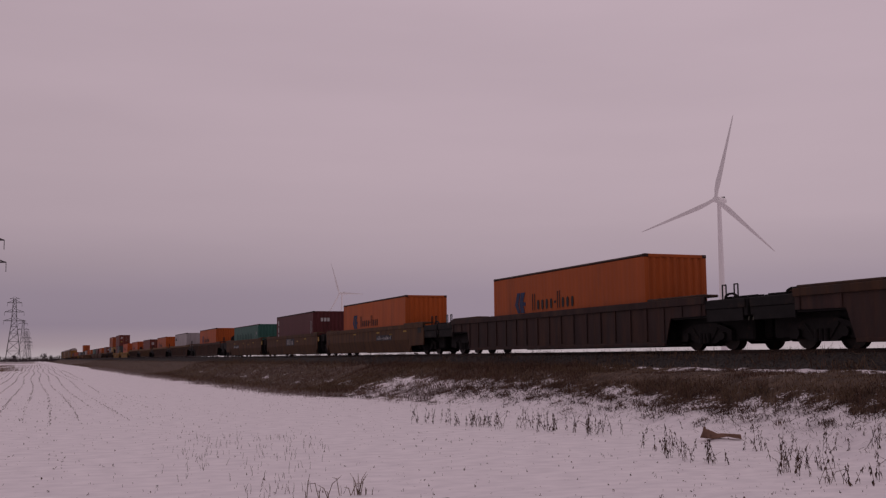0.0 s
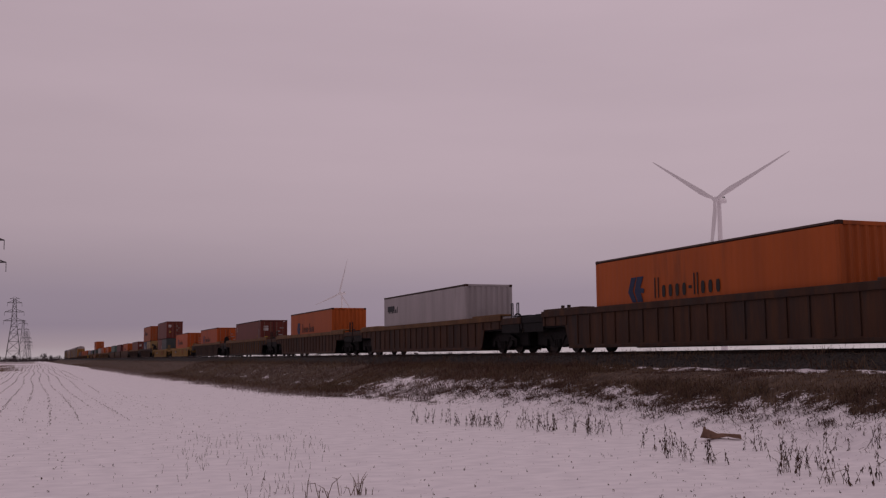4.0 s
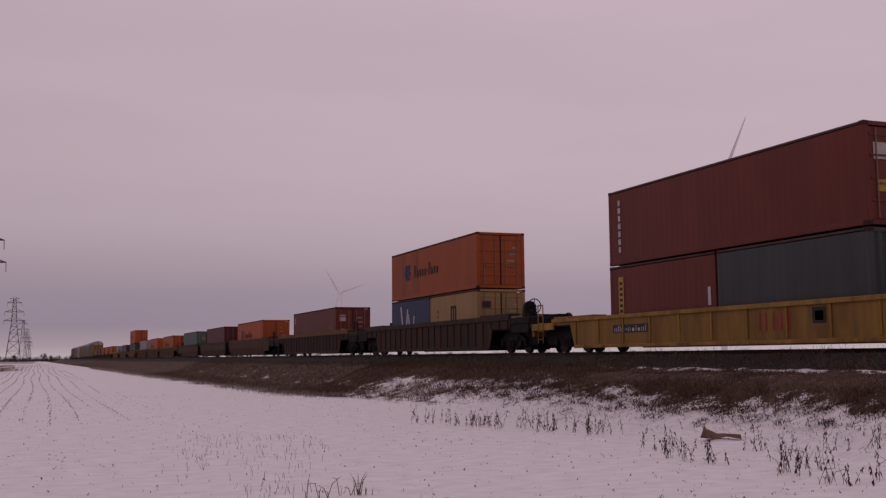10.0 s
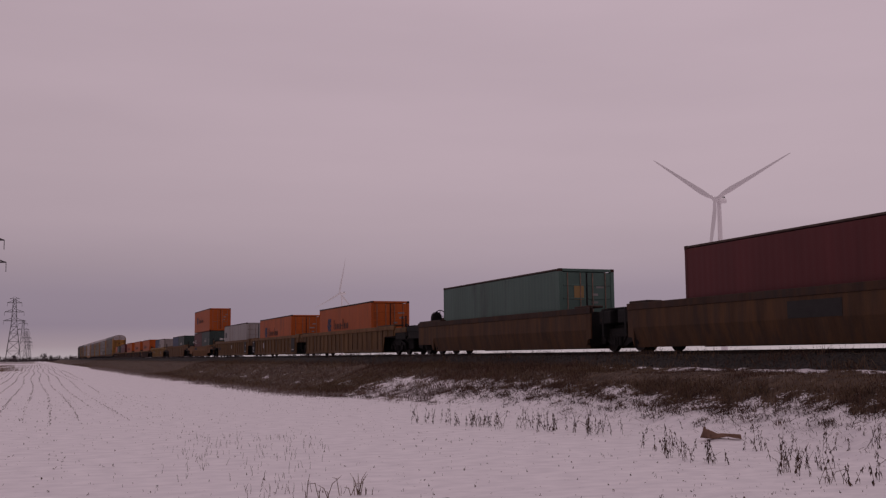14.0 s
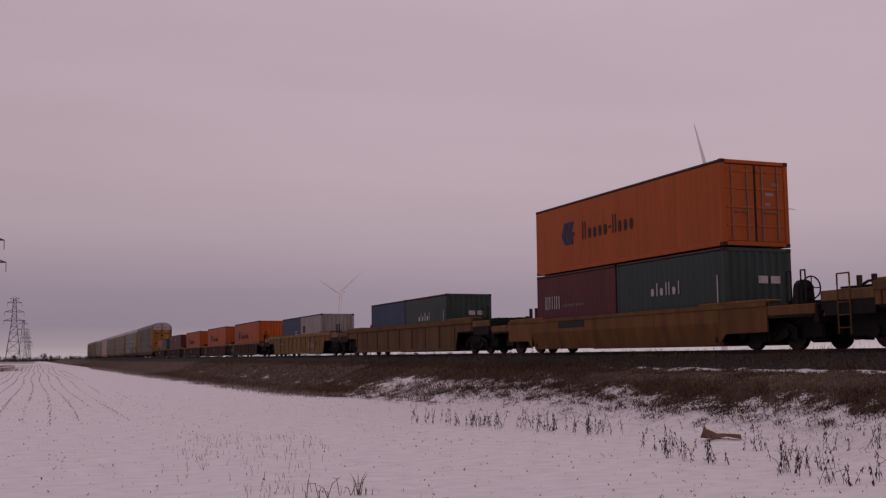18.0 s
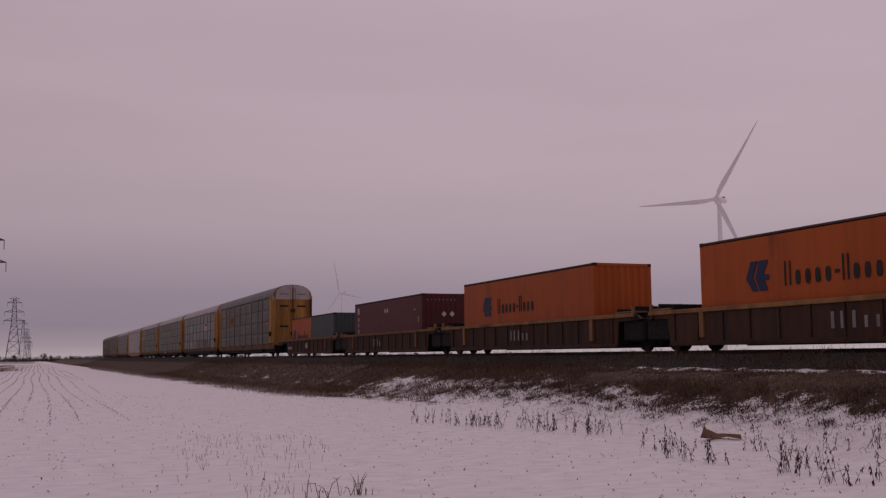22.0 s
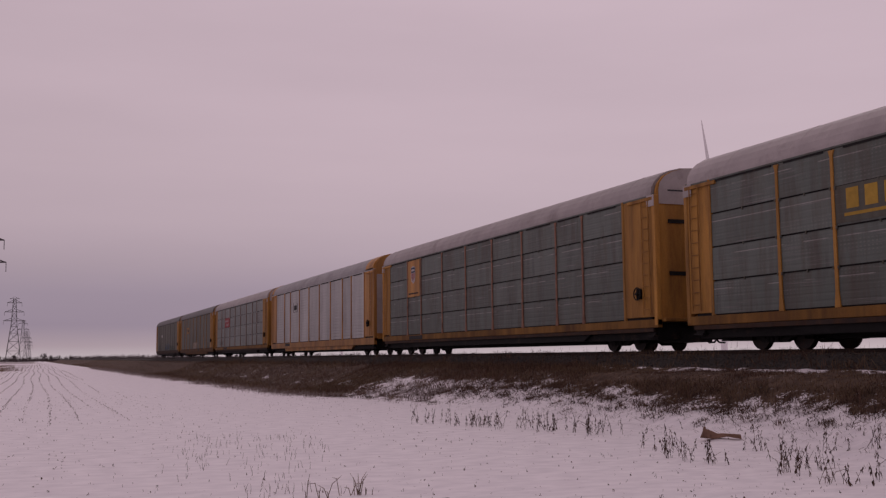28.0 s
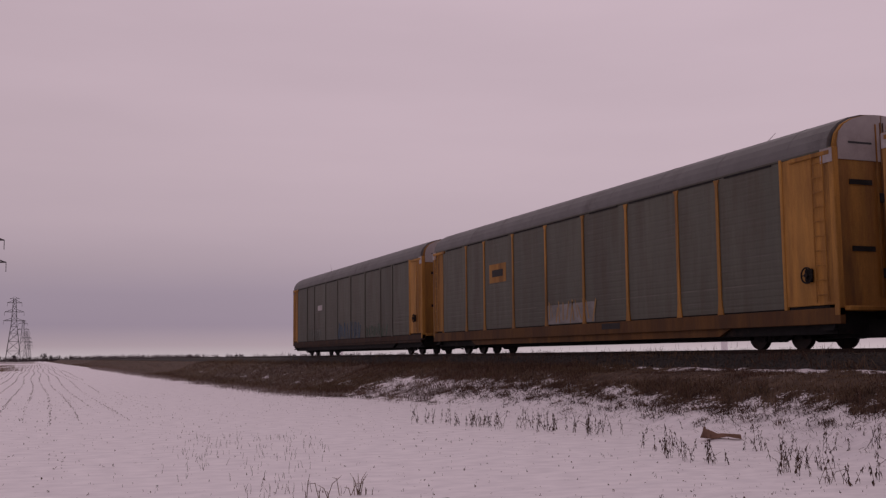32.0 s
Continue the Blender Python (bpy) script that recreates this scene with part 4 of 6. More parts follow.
    for e, j in ((-1, joint_a), (1, joint_b)):
        if not j:
            end_gear(car, e * half, -e, style)
            if low < 1.26:
                part("well_end", block(2.8, 0.10, 0.92, 0.01), DECK, car, at=(0, e * (half - open_end), 0.24))
        else:
            part("joint_beam", Geo().box(-0.55, 0.55, min(0, -e * 2.4), max(0, -e * 2.4), 0.72, 1.15, 0.04), GEAR, car, at=(0, e * half, 0))
            part("bulkhead", block(2.6, 0.14, 1.0, 0.02), DECK, car, at=(0, e * (half - 0.75), 0.5))
            part("well_end", block(2.8, 0.10, 1.20, 0.01), DECK, car, at=(0, e * (half - 1.66), 0.24))
            part("underframe", block(1.7, 1.5, 0.68, 0.04), GEAR, car, at=(0, e * (half - 0.76), 0.27))
            for sx in (-1, 1):
                if not smooth:
                    part("joint_bracket", Geo().prism([(e * (half - 0.46), 0.98), (e * (half - 0.06), 1.06), (e * (half - 0.06), top - 0.22), (e * (half - 0.46), top - 0.04)], sx * 1.30, sx * 1.44, "x"), cm if low > 1.4 else DECK, car)
            part("walkway", block(2.3, 0.62, 0.05), DECK, car, at=(0, e * (half - 0.33), top - 0.1))
            part("end_frame", block(2.56, 0.78, 0.46, 0.03), DECK, car, at=(0, e * (half - 0.62), round(top - 0.60, 3)))
            if low < 1.4:
                part("joint_shroud", block(2.70, 1.36, 0.78, 0.08), GEAR, car, at=(0, e * (half - 0.74), 0.30))
                for sx in (-1, 1):
                    part("deck_hoop", deck_hoop_mesh(0.95, 0.24), DECK, car, at=(sx * 0.62, e * (half - 0.72), top - 0.02))
                    part("chord_end_post", block(0.09, 0.14, 0.22, 0.01), cm, car, at=(sx * 1.46, e * (half - 0.55), top + 0.004))
                part("crossover_grating", grating_mesh(1.7, 0.5), DECK, car, at=(0, e * (half - 0.30), top + 0.02))
    if joint_b:
        truck(car, half)
    if wheel:
        wy = half - 3.1 if joint_a else -half + 2.6 if low < 1.26 and joint_b else -half + 1.10
        base_z = top - 0.12
        if low < 1.26 and joint_b:       # a tall stand on the low cars
            part("brake_stand", block(0.14, 0.12, 0.50), DECK, car, at=(-0.95, wy, base_z))
            part("grab_iron", grab_iron_mesh(0.55, 0.98), DECK, car, at=(-1.25, -half + 0.70, base_z + 0.06))
            base_z += 0.42
        if low < 1.26 and joint_b:
            part("brake_housing", block(0.16, 0.16, 0.26, 0.03), DECK, car, "small hand brake gear case", (-0.95, wy, base_z + 0.08))
            part("brake_wheel", brake_wheel_mesh(0.22), GEAR, car, "spoked hand brake wheel", (-0.84, wy - 0.12, base_z + 0.22), (0, 0, 90))
        else:
            part("brake_housing", brake_housing_mesh(), cm if style["bright_ends"] else DECK, car, "hand brake gear case", (-0.95, wy, base_z))
            part("brake_wheel", brake_wheel_mesh(), GEAR, car, "spoked hand brake wheel", (-0.80, wy - 0.14, base_z + 0.46), (0, 0, 90))
    for k in range(rails):
        yy = (-half + 0.75 + 0.55 * (k % 2)) if k < 2 else (half - 0.75 - 0.55 * (k % 2))
        part("grab_iron", grab_iron_mesh(0.17, rail_height), DECK, car, at=(-1.25, yy, 1.2))
        part("rail_post", block(0.12, 0.10, rail_height - 0.05), STEEL["umber"], car, at=(1.15, yy, 1.2))
    if steps:
        for e in [k for k, j in ((-1, joint_a), (1, joint_b)) if not j]:
            part("ladder", ladder_mesh(0.42, 1.25, 4), STEEL[steps], car, at=(-1.49, e * (half - 0.95), 0.35))
            part("grab_iron", grab_iron_mesh(0.42, 0.28), STEEL[steps], car, at=(-1.49, e * (half - 0.95), 1.56))
    if low < 1.4:
        for e in [k for k, j in ((-1, joint_a), (1, joint_b)) if j]:
            part("stake", block(0.07, 0.22, 0.80, 0.01), cm, car, at=(-1.50, e * (half - 3.3), 0.38))
    face = -1.507 if smooth else -1.476
    for mk, y, z, w, h in marks:
        if mk == "1251":
            numerals(car, mk, (-1.552, -half + y + 0.46, z), h, MARK["white"], "white painted figures")
        elif mk == "53":
            numerals(car, "53", (face - 0.055, -half + y + 0.25, z), h)
        elif mk == "letters":
            bars(car, MARK["pale_wash"] if low < 1.4 else MARK["white"], -half + y, z, w, h, "itx", x=face - 0.002)
        elif mk == "red_letters":
            bars(car, MARK["red"], -half + y, z, w, h, "itt", x=face)
        elif mk == "number":
            plate(car, MARK["graphite"], -half + y, z, w, h, x=face)
            bars(car, MARK["white"], -half + y, z + h * 0.14, w * 0.92, h * 0.72, "xiix-xoioxi", x=face - 0.004)
        elif mk == "white_bar":
            plate(car, MARK["white"], -half + y, z, w, h, x=-1.549)
        elif mk == "dark" and h > 1.0:
            plate(car, MARK[mk], -half + y, z, w, h, x=-1.534, t=0.016)
        else:
            plate(car, MARK[mk], -half + y, z, w, h, x=face)
    return car


@functools.lru_cache(None)
def screen_mesh(w, h, rows=5, deep=0.005):
    """One ridged steel screen panel along y, outer face towards -x."""
    g = Geo()
    prof = []
    for i in range(rows):
        z = h * i / rows
        prof += [(z, 0.0), (z + h / rows * 0.55, 0.0), (z + h / rows * 0.72, deep), (z + h / rows * 0.86, deep)]
    prof.append((h, 0.0))
    vs = [(d, y, z) for z, d in prof for y in (-w / 2, w / 2)]
    g.add(vs, [(2 * i, 2 * i + 1, 2 * i + 3, 2 * i + 2) for i in range(len(prof) - 1)])
    return g.mesh("screen_panel")


@functools.lru_cache(None)
def roof_mesh(length):
    half_sec = [(1.62, 4.99), (1.62, 5.08), (1.58, 5.26), (1.46, 5.46), (1.24, 5.66), (0.92, 5.82), (0.5, 5.92)]
    sec = [(-u, w) for u, w in half_sec] + [(0, 5.95)] + [(u, w) for u, w in reversed(half_sec)]
    g = Geo().prism(sec, -length / 2, length / 2, "y")
    rib = [(u * 1.002, w + 0.006) for u, w in sec[1:-1]] + [(1.6, 5.07), (-1.6, 5.07)]
    for y in np.arange(-length / 2 + 1.5, length / 2 - 1, 3.05):
        g.prism(rib, y - 0.03, y + 0.03, "y")
    return g.mesh("roof")


@functools.lru_cache(None)
def end_leaf_mesh(sx):
    """One leaf of the end door with its rounded upper corner, thickness along y."""
    poly = [(0.004, 1.04), (1.52, 1.04), (1.52, 5.10), (1.44, 5.36), (1.24, 5.60), (0.92, 5.77), (0.5, 5.88), (0.004, 5.91)]
    return Geo().prism([(sx * u, w) for u, w in poly], -0.05, 0.05, "y").mesh("end_door")


@functools.lru_cache(None)
def end_top_mesh(sx):
    poly = [(0.02, 4.70), (1.43, 4.70), (1.43, 5.14), (1.37, 5.39), (1.19, 5.60), (0.9, 5.76), (0.5, 5.87), (0.02, 5.90)]
    return Geo().prism([(sx * u, w) for u, w in poly], -0.012, 0.012, "y").mesh("end_top_panel")


def spray(car, material, y, z, w, h, seed, x=-1.607):
    """Unreadable sprayed strokes as plain slanted bars."""
    rnd = random.Random(seed)
    n = max(3, int(w / 0.26))
    for i in range(n):
        cy = y - w / 2 + w * (i + 0.5) / n
        hh, ww, lean = h * rnd.uniform(0.6, 1.0), (0.045 if material == MARK["graphite"] else 0.11) * rnd.uniform(0.4, 0.9), rnd.uniform(-0.30, 0.30)
        z0 = z + rnd.uniform(0, h - hh)
        g = Geo().prism([(-ww / 2, 0), (ww / 2, 0.04), (ww / 2 + lean, hh), (-ww / 2 + lean, hh - 0.06)], -0.003, 0.003, "x")
        part("sprayed_stroke", g, material, car, "unreadable sprayed mark" if i == 0 else "", (x, cy, z0))


def autorack(ya, yb, label, screen, roof, post, bays=9, white_top=True, plates=(), sprays=(), near_end=1.97, far_end=1.27, white_door=False, yellow_cap=False, sill="rack_sill", ends="rack_yellow", rows=4, stout=1.0, washes=(), ridge=0.004, clips="dull", sign="", deep_sill=0):
    y0, half = (ya + yb) / 2 + 0.15, (yb - ya) / 2 - 0.80
    car = rolling("autorack_car", y0, RAIL_Z, label, "autorack car", "autorack cars of the train")
    ym, sm = STEEL[ends], GALV[screen]
    pm = {"pink": MARK["rust_pink"], "faint": MARK["faint_post"], "none": sm, "tan": STEEL["post_tan"]}.get(post, ym)
    part("body_core", Geo().box(-1.545, 1.545, -half + 0.42, half - 0.42, 1.0, 5.0), DECK, car)
    part("roof", roof_mesh(round(2 * half - 0.40, 3)), GALV[roof], car, "rounded ribbed roof")
    clear = 2 * half - near_end - far_end
    hrow = (4.95 - 1.02) / rows
    rnd = random.Random(int(ya))
    cuts = [-half + near_end]
    weights = [0.69 if i in (1, bays - 2) else 0.94 if i == 0 else 1.0 for i in range(bays)]
    for wgt in weights:
        cuts.append(cuts[-1] + clear * wgt / sum(weights))
    for sx in (-1, 1):
        for i in range(bays):
            w = round(cuts[i + 1] - cuts[i] - 0.04, 3)
            for r in range(rows):
                part("screen_panel", screen_mesh(w, round(hrow - 0.045, 3), 20 // rows, ridge), sm, car,
                     at=(sx * (1.595 + rnd.uniform(-0.006, 0.006)), (cuts[i] + cuts[i + 1]) / 2, 1.02 + r * hrow + 0.02), turn=(0, 0, 0 if sx < 0 else 180))
        for i in range(1, bays):
            part("side_post", Geo().prism([(u * stout, w) for u, w in ((-0.10, 0), (0.10, 0), (0.055, 0.42), (0.045, 3.74), (0.10, 3.9), (-0.10, 3.9), (-0.045, 3.74), (-0.055, 0.42))], -0.02, 0.02, "x"), pm, car,
                 at=(sx * 1.612, cuts[i], 1.0))
            if sx < 0 and post != "none":
                for r in range(1, rows):
                    for dy in (-0.085, 0.085):
                        part("post_clip", block(0.04, 0.045, 0.085), GALV[clips], car, at=(-1.622, cuts[i] + dy * stout, 1.0 + r * hrow - 0.045))
        for i in range(bays if sx < 0 and rows > 1 else 0):
            for r in range(1, rows):
                part("joint_clip", block(0.03, 0.04, 0.085), GALV[clips], car, at=(-1.608, (cuts[i] + cuts[i + 1]) / 2, 1.0 + r * hrow - 0.04))
        for i in range(bays):
            cut = 0.62 + 0.3 * rnd.random()
            part("eave_slot", block(0.012, round((cuts[i + 1] - cuts[i]) * cut, 3), 0.055), DECK, car, at=(sx * 1.612, (cuts[i] + cuts[i + 1]) / 2, 4.885))
        sill_z = 0.60 if deep_sill else 0.74
        part("side_sill", Geo().box(sx * 1.45, sx * 1.62, -half, half, sill_z, 1.0, 0.01), STEEL[sill], car)
        if not deep_sill:
            # the lower part of the sill is umber, darker than the yellow above
            part("sill_flange", Geo().box(sx * 1.45, sx * 1.60, -half + 0.3, half - 0.3, 0.60, sill_z - 0.004, 0.01), STEEL["umber"], car, "dark umber lower sill flange")
        part("lower_sill", Geo().prism([(-half + 5.0, 0.38), (half - 5.0, 0.38), (half - 4.2, 0.72), (-half + 4.2, 0.72)], sx * 1.38, sx * 1.52, "x"), STEEL[sill] if deep_sill > 1 else DECK, car)
        part("top_rail", Geo().box(sx * 1.52, sx * 1.615, -half + 0.1, half - 0.1, 4.94, 5.03, 0.01), sm, car)
        for e, yellow_end in ((-1, near_end), (1, far_end)):
            part("corner_panel", Geo().box(sx * 1.50, sx * 1.60, -yellow_end / 2 + 0.02, yellow_end / 2 - 0.02, 1.08, 4.94, 0.012), ym, car, "yellow steel end panel", (0, e * (half - yellow_end / 2), 0))
            part("corner_column", Geo().box(sx * 1.44, sx * 1.63, -0.09, 0.09, 0.80, 5.0, 0.02), ym, car, at=(0, e * (half - 0.09), 0))
            part("panel_column", Geo().box(sx * 1.44, sx * 1.625, -0.06, 0.06, 1.0, 5.0, 0.015), ym, car, at=(0, e * (half - yellow_end), 0))
            part("ladder", ladder_mesh(0.40, 3.7, 10), ym, car, at=(sx * 1.655, e * (half - 0.55), 1.15))
            part("eave_bracket", Geo().box(sx * 1.58, sx * 1.66, -0.75, 0.75, 4.82, 4.93, 0.01), ym, car, at=(0, e * (half - 0.85), 0))
    for e in (-1, 1):
        for sx in (-1, 1):
            d = part("end_door", end_leaf_mesh(sx), ym, car, at=(0, e * (half - 0.10), 0))
            if white_top:
                part("corner_cap", block(0.02, 0.42, 0.36, 0.005), GALV["roof_white"], car, "whitish upper corner plate", (sx * 1.64, e * (half - 0.22), 4.62))
                part("end_top_panel", end_top_mesh(sx), GALV["roof_white"], d, "whitish upper panel", (0, e * 0.065, 0))
            if white_door:
                part("door_panel", block(0.74, 0.02, 3.45, 0.004), GALV["roof_white"], d, "white outer door panel", (sx * 1.12, e * 0.062, 1.25))
            part("door_edge", block(0.03, 0.05, 4.5), STEEL["rack_sill"], d, at=(sx * 0.045, e * 0.07, 1.2))
            part("lock_rod", tube_mesh(4.4, 0.022), ym, d, at=(sx * 0.20, e * 0.085, 1.25))
            part("marking", block(0.75, 0.006, 0.05), MARK["graphite"], d, at=(sx * 0.72, e * 0.082, 5.12))
            for zz in (2.40, 4.08):
                part("door_slot", block(0.72, 0.03, 0.13), DECK, d, at=(sx * 0.74, e * 0.062, zz))
            for zz in (1.75, 3.65):
                part("latch", block(0.16, 0.07, 0.24, 0.02), DECK, d, at=(sx * 0.11, e * 0.09, zz))
        part("end_platform", block(2.9, 0.5, 0.12, 0.02), ym, car, at=(0, e * (half - 0.1), 0.92))
        part("guard_column", block(0.10, 0.34, 3.75, 0.02), STEEL["umber"], car, at=(1.5, e * (half + 0.17), 1.0))
        part("coupler", coupler_mesh(), GEAR, car, at=(0, e * (half + 0.80), 0), turn=(0, 0, 0 if e < 0 else 180))
        part("air_hose", hose_mesh(), GEAR, car, at=(0, e * (half + 0.80), 0), turn=(0, 0, 0 if e < 0 else 180))
        truck(car, e * (half - 3.25))
        part("step", block(0.3, 0.45, 0.05), DECK, car, at=(-1.45, e * (half - 0.5), 0.45))
        part("step_hanger", block(0.05, 0.40, 0.40), DECK, car, at=(-1.5, e * (half - 0.5), 0.45))
    part("underframe", Geo().box(-1.40, 1.40, -half + 0.35, half - 0.35, 0.36, 0.99), DECK, car)
    part("centre_sill", Geo().box(-0.55, 0.55, -half + 0.2, half - 0.2, 0.27, 0.60), DECK, car)
    part("brake_housing", Geo().box(-1.70, -1.60, -0.13, 0.13, 1.68, 2.02, 0.03), GEAR, car, at=(0, -half + 1.0, 0))
    part("brake_wheel", brake_wheel_mesh(0.20), GEAR, car, at=(-1.73, -half + 1.0, 1.85))
    if yellow_cap:
        for e, long in ((-1, 1.5), (1, 0.7)):
            part("roof_cap", roof_mesh(long), ym, car, "yellow roof end", (0, e * (half - 0.17 - long / 2), 0.012))
    for mk, y, z, w, h in plates:
        if mk in ("dark_bars", "yellow_bars", "white_bars"):
            bars(car, MARK[mk[:-5]], half - y, z, w, h, "bbb" if w < 1.0 else "bbbb" if w < 1.8 and mk != "white_bars" else "bbb" if mk == "yellow_bars" else "ixixxixi", x=-1.6145)
            continue
        plate(car, MARK[mk] if mk in MARK else STEEL[mk] if mk in STEEL else GALV[mk], half - y, z, w, h, x=-1.608 if h > 0.6 else -1.616 if z > 1 else -1.625, name="sign_panel")
    if sign == "brackets":         # a pair of square brackets round a dark word shape
        for e in (-1, 1):
            part("marking", Geo().prism([(e * 0.66, 0), (e * 0.48, 0), (e * 0.48, 0.05), (e * 0.60, 0.05), (e * 0.60, 0.63), (e * 0.48, 0.63), (e * 0.48, 0.68), (e * 0.66, 0.68)][::e], -0.003, 0.003, "x"), MARK["dark"], car, at=(-1.616, half - 8.5, 3.30))
    if sign == "white_lobes":      # pale sprayed lobes with dark edges and scribbled lines over the panels and the sill
        for k, (dy, hh, lean) in enumerate(((0.66, 1.02, -0.16), (-0.62, 0.94, 0.14), (0.02, 1.62, 0.0))):
            lobe = [(-0.44, 0.14), (-0.32, 0.0), (0.30, 0.0), (0.46, 0.18), (0.42, 0.30 * hh), (0.28, 0.46 * hh), (0.32, 0.60 * hh), (0.16, 0.84 * hh), (0.05, hh), (-0.10, 0.86 * hh), (-0.24, 0.62 * hh), (-0.22, 0.48 * hh), (-0.42, 0.32 * hh)]
            lobe = [(u + lean * w, w) for u, w in lobe]
            rim = part("sprayed_edge", Geo().prism([(u * 1.12, w * 1.05 - 0.03) for u, w in lobe], -0.002, 0.002, "x"), MARK["dark"], car, "dark edge of a sprayed shape", (-1.6275 - 0.008 * k, half - 9.75 + dy, 0.66))
            part("sprayed_lobe", Geo().prism(lobe, -0.002, 0.002, "x"), MARK["pale_spray"], rim, "pale sprayed shape", (-0.004, 0, 0))
            for q in range(4):
                u, w = -0.24 + 0.15 * q, 0.12 + 0.13 * (q % 2)
                top_u, top_w = u * 0.35 + lean * hh * 0.5, hh * (0.50 + 0.12 * (q % 3))
                part("sprayed_line", Geo().prism([(u - 0.018, w), (u + 0.018, w), (top_u + 0.014, top_w), (top_u - 0.014, top_w)], -0.001, 0.001, "x"), MARK["dark"], rim, at=(-0.0075, 0, 0))
    if sign == "shield":      # a striped shield emblem on the yellow panel
        y_, z_ = half - 5.15, 3.66
        outline = [(-0.36, 0.95), (-0.40, 1.12), (-0.24, 1.16), (0.0, 1.24), (0.24, 1.16), (0.40, 1.12), (0.36, 0.95), (0.40, 0.55), (0.30, 0.18), (0.0, 0.0), (-0.30, 0.18), (-0.40, 0.55)]
        e_ = part("emblem", Geo().prism([(u * 0.82, w * 0.76) for u, w in outline], -0.004, 0.004, "x"), MARK["white"], car, "striped shield emblem", (-1.617, y_, z_))
        part("emblem_field", block(0.006, 0.56, 0.27), MARK["navy"], e_, at=(-0.004, 0, 0.58))
        part("emblem_band", block(0.006, 0.46, 0.10), MARK["white"], e_, at=(-0.007, 0, 0.66))
        for k in range(5):
            part("emblem_stripe", block(0.006, 0.055, 0.47 - 0.10 * abs(k - 2)), MARK["red"], e_, at=(-0.004, -0.21 + 0.105 * k, 0.08 + 0.10 * abs(k - 2)))
    for mk, y, z, w, h in washes:
        plate(car, MARK[mk], half - y, z, w, h, x=-1.6045, name="sprayed_ground", label="thin wash of old spray paint")
    for k, (mk, y, z, w, h) in enumerate(sprays):
        spray(car, MARK[mk] if mk in MARK else GALV[mk] if mk in GALV else PAINT[mk], half - y, z, w, h, int(ya) + k)
    return car


# ---- the train, from its front to its rear ----
ORANGE = "orange corrugated container with a dark blue emblem in a well car"
ORANGE_D = "orange container with closed doors and a dark blue emblem"
well_car(-0.2, 23.8, "dark brown ribbed well car with grimy sides", "dark", "umber", rib=1.5)
container(5.6, 0.33, "maroon", "maroon steel container riding in a dark brown well car", brand="small_marks")
well_car(23.8, 47.8, "dark red-brown ribbed well car with black ends", "dark", "dark", rib=0.95, rails=4, rail_height=0.68, shelf="umber")
container(29.35, 0.33, "orange", ORANGE, brand="emblem")

common_marks = [("yellow", 4.8, 1.20, 0.5, 0.07), ("yellow", 9.5, 1.22, 0.5, 0.07), ("yellow", 14.2, 1.22, 0.5, 0.07), ("yellow", 7.2, 1.05, 0.4, 0.08)]
well_car(47.8, 70.0, "grimy tan smooth-sided articulated well car unit", "brown", "brown", smooth=True, joint_b=True, rails=2, rail_height=0.68,
         marks=common_marks + [("number", 8.4, 0.80, 2.8, 0.30), ("dark", 2.5, 1.1, 0.5, 0.4), ("53", 20.0, 0.72, 0.9, 0.42)])
container(53.3, 0.33, "orange", ORANGE, brand="emblem")
well_car(70.0, 89.6, "grimy tan smooth-sided articulated well car unit", "brown", "brown", smooth=True, joint_a=True, joint_b=True,
         marks=common_marks + [("graphite", 9.6, 0.80, 2.7, 0.52), ("letters", 9.6, 0.86, 2.3, 0.40), ("yellow", 0.9, 1.0, 0.35, 0.3)])
container(73.55, 0.33, "maroon", "maroon steel container with white lettering marks, riding in a well car", brand="tex")
well_car(89.6, 110.7, "grimy tan smooth-sided articulated well car unit", "brown", "brown", smooth=True, joint_a=True, wheel=True,
         marks=common_marks + [("number", 13.3, 0.80, 2.8, 0.30), ("yellow", 0.9, 1.0, 0.35, 0.3)])
container(93.55, 0.33, "green", "weathered sea-green steel container with ghost lettering", height=2.591, brand="faded_word")
well_car(110.7, 135.1, "dark red ribbed well car with a brown top chord", "red_brown", "red_brown", rib=0.85, rails=2)
container(117.2, 0.33, "orange", ORANGE, brand="emblem")
well_car(135.1, 159.4, "dark red-brown ribbed well car with a tan top chord", "red_brown", "tan", rib=0.85, rails=2)
container(141.6, 0.36, "white", "off-white steel container with a grey lettering panel", brand="corner_word")
well_car(159.4, 183.4, "dark brown ribbed well car with a tan top chord", "red_brown", "tan", rib=0.85, rails=4)
container(165.2, 0.33, "orange", ORANGE, brand="emblem")
well_car(183.4, 207.45, "grimy brown well car with lighter tan ribs", "umber", "tan", rib=1.06, rib_paint="tan", rails=2)
container(189.3, 0.35, "red", "dark red steel container with closed doors and small white marks", doors=True, brand="small_marks")
well_car(207.45, 231.5, "dark brown ribbed well car with a tan top chord", "umber", "tan", rib=0.85, wheel=True)
container(213.3, 0.35, "orange_red", ORANGE_D, doors=True, brand="emblem")
well_car(231.5, 255.45, "yellow ribbed well car with ladders", "yellow", "yellow", rib=1.55, steps="yellow", wheel=True, low=1.24,
         marks=[("dark", 5.0, 0.85, 0.5, 0.4), ("white", 4.2, 0.85, 0.22, 0.3), ("number", 16.0, 0.62, 2.3, 0.30), ("red_letters", 8.9, 0.55, 1.9, 0.5), ("53", 6.6, 0.62, 0.8, 0.40)])
container(237.4, 0.35, "orange_red", ORANGE_D, doors=True, brand="emblem")
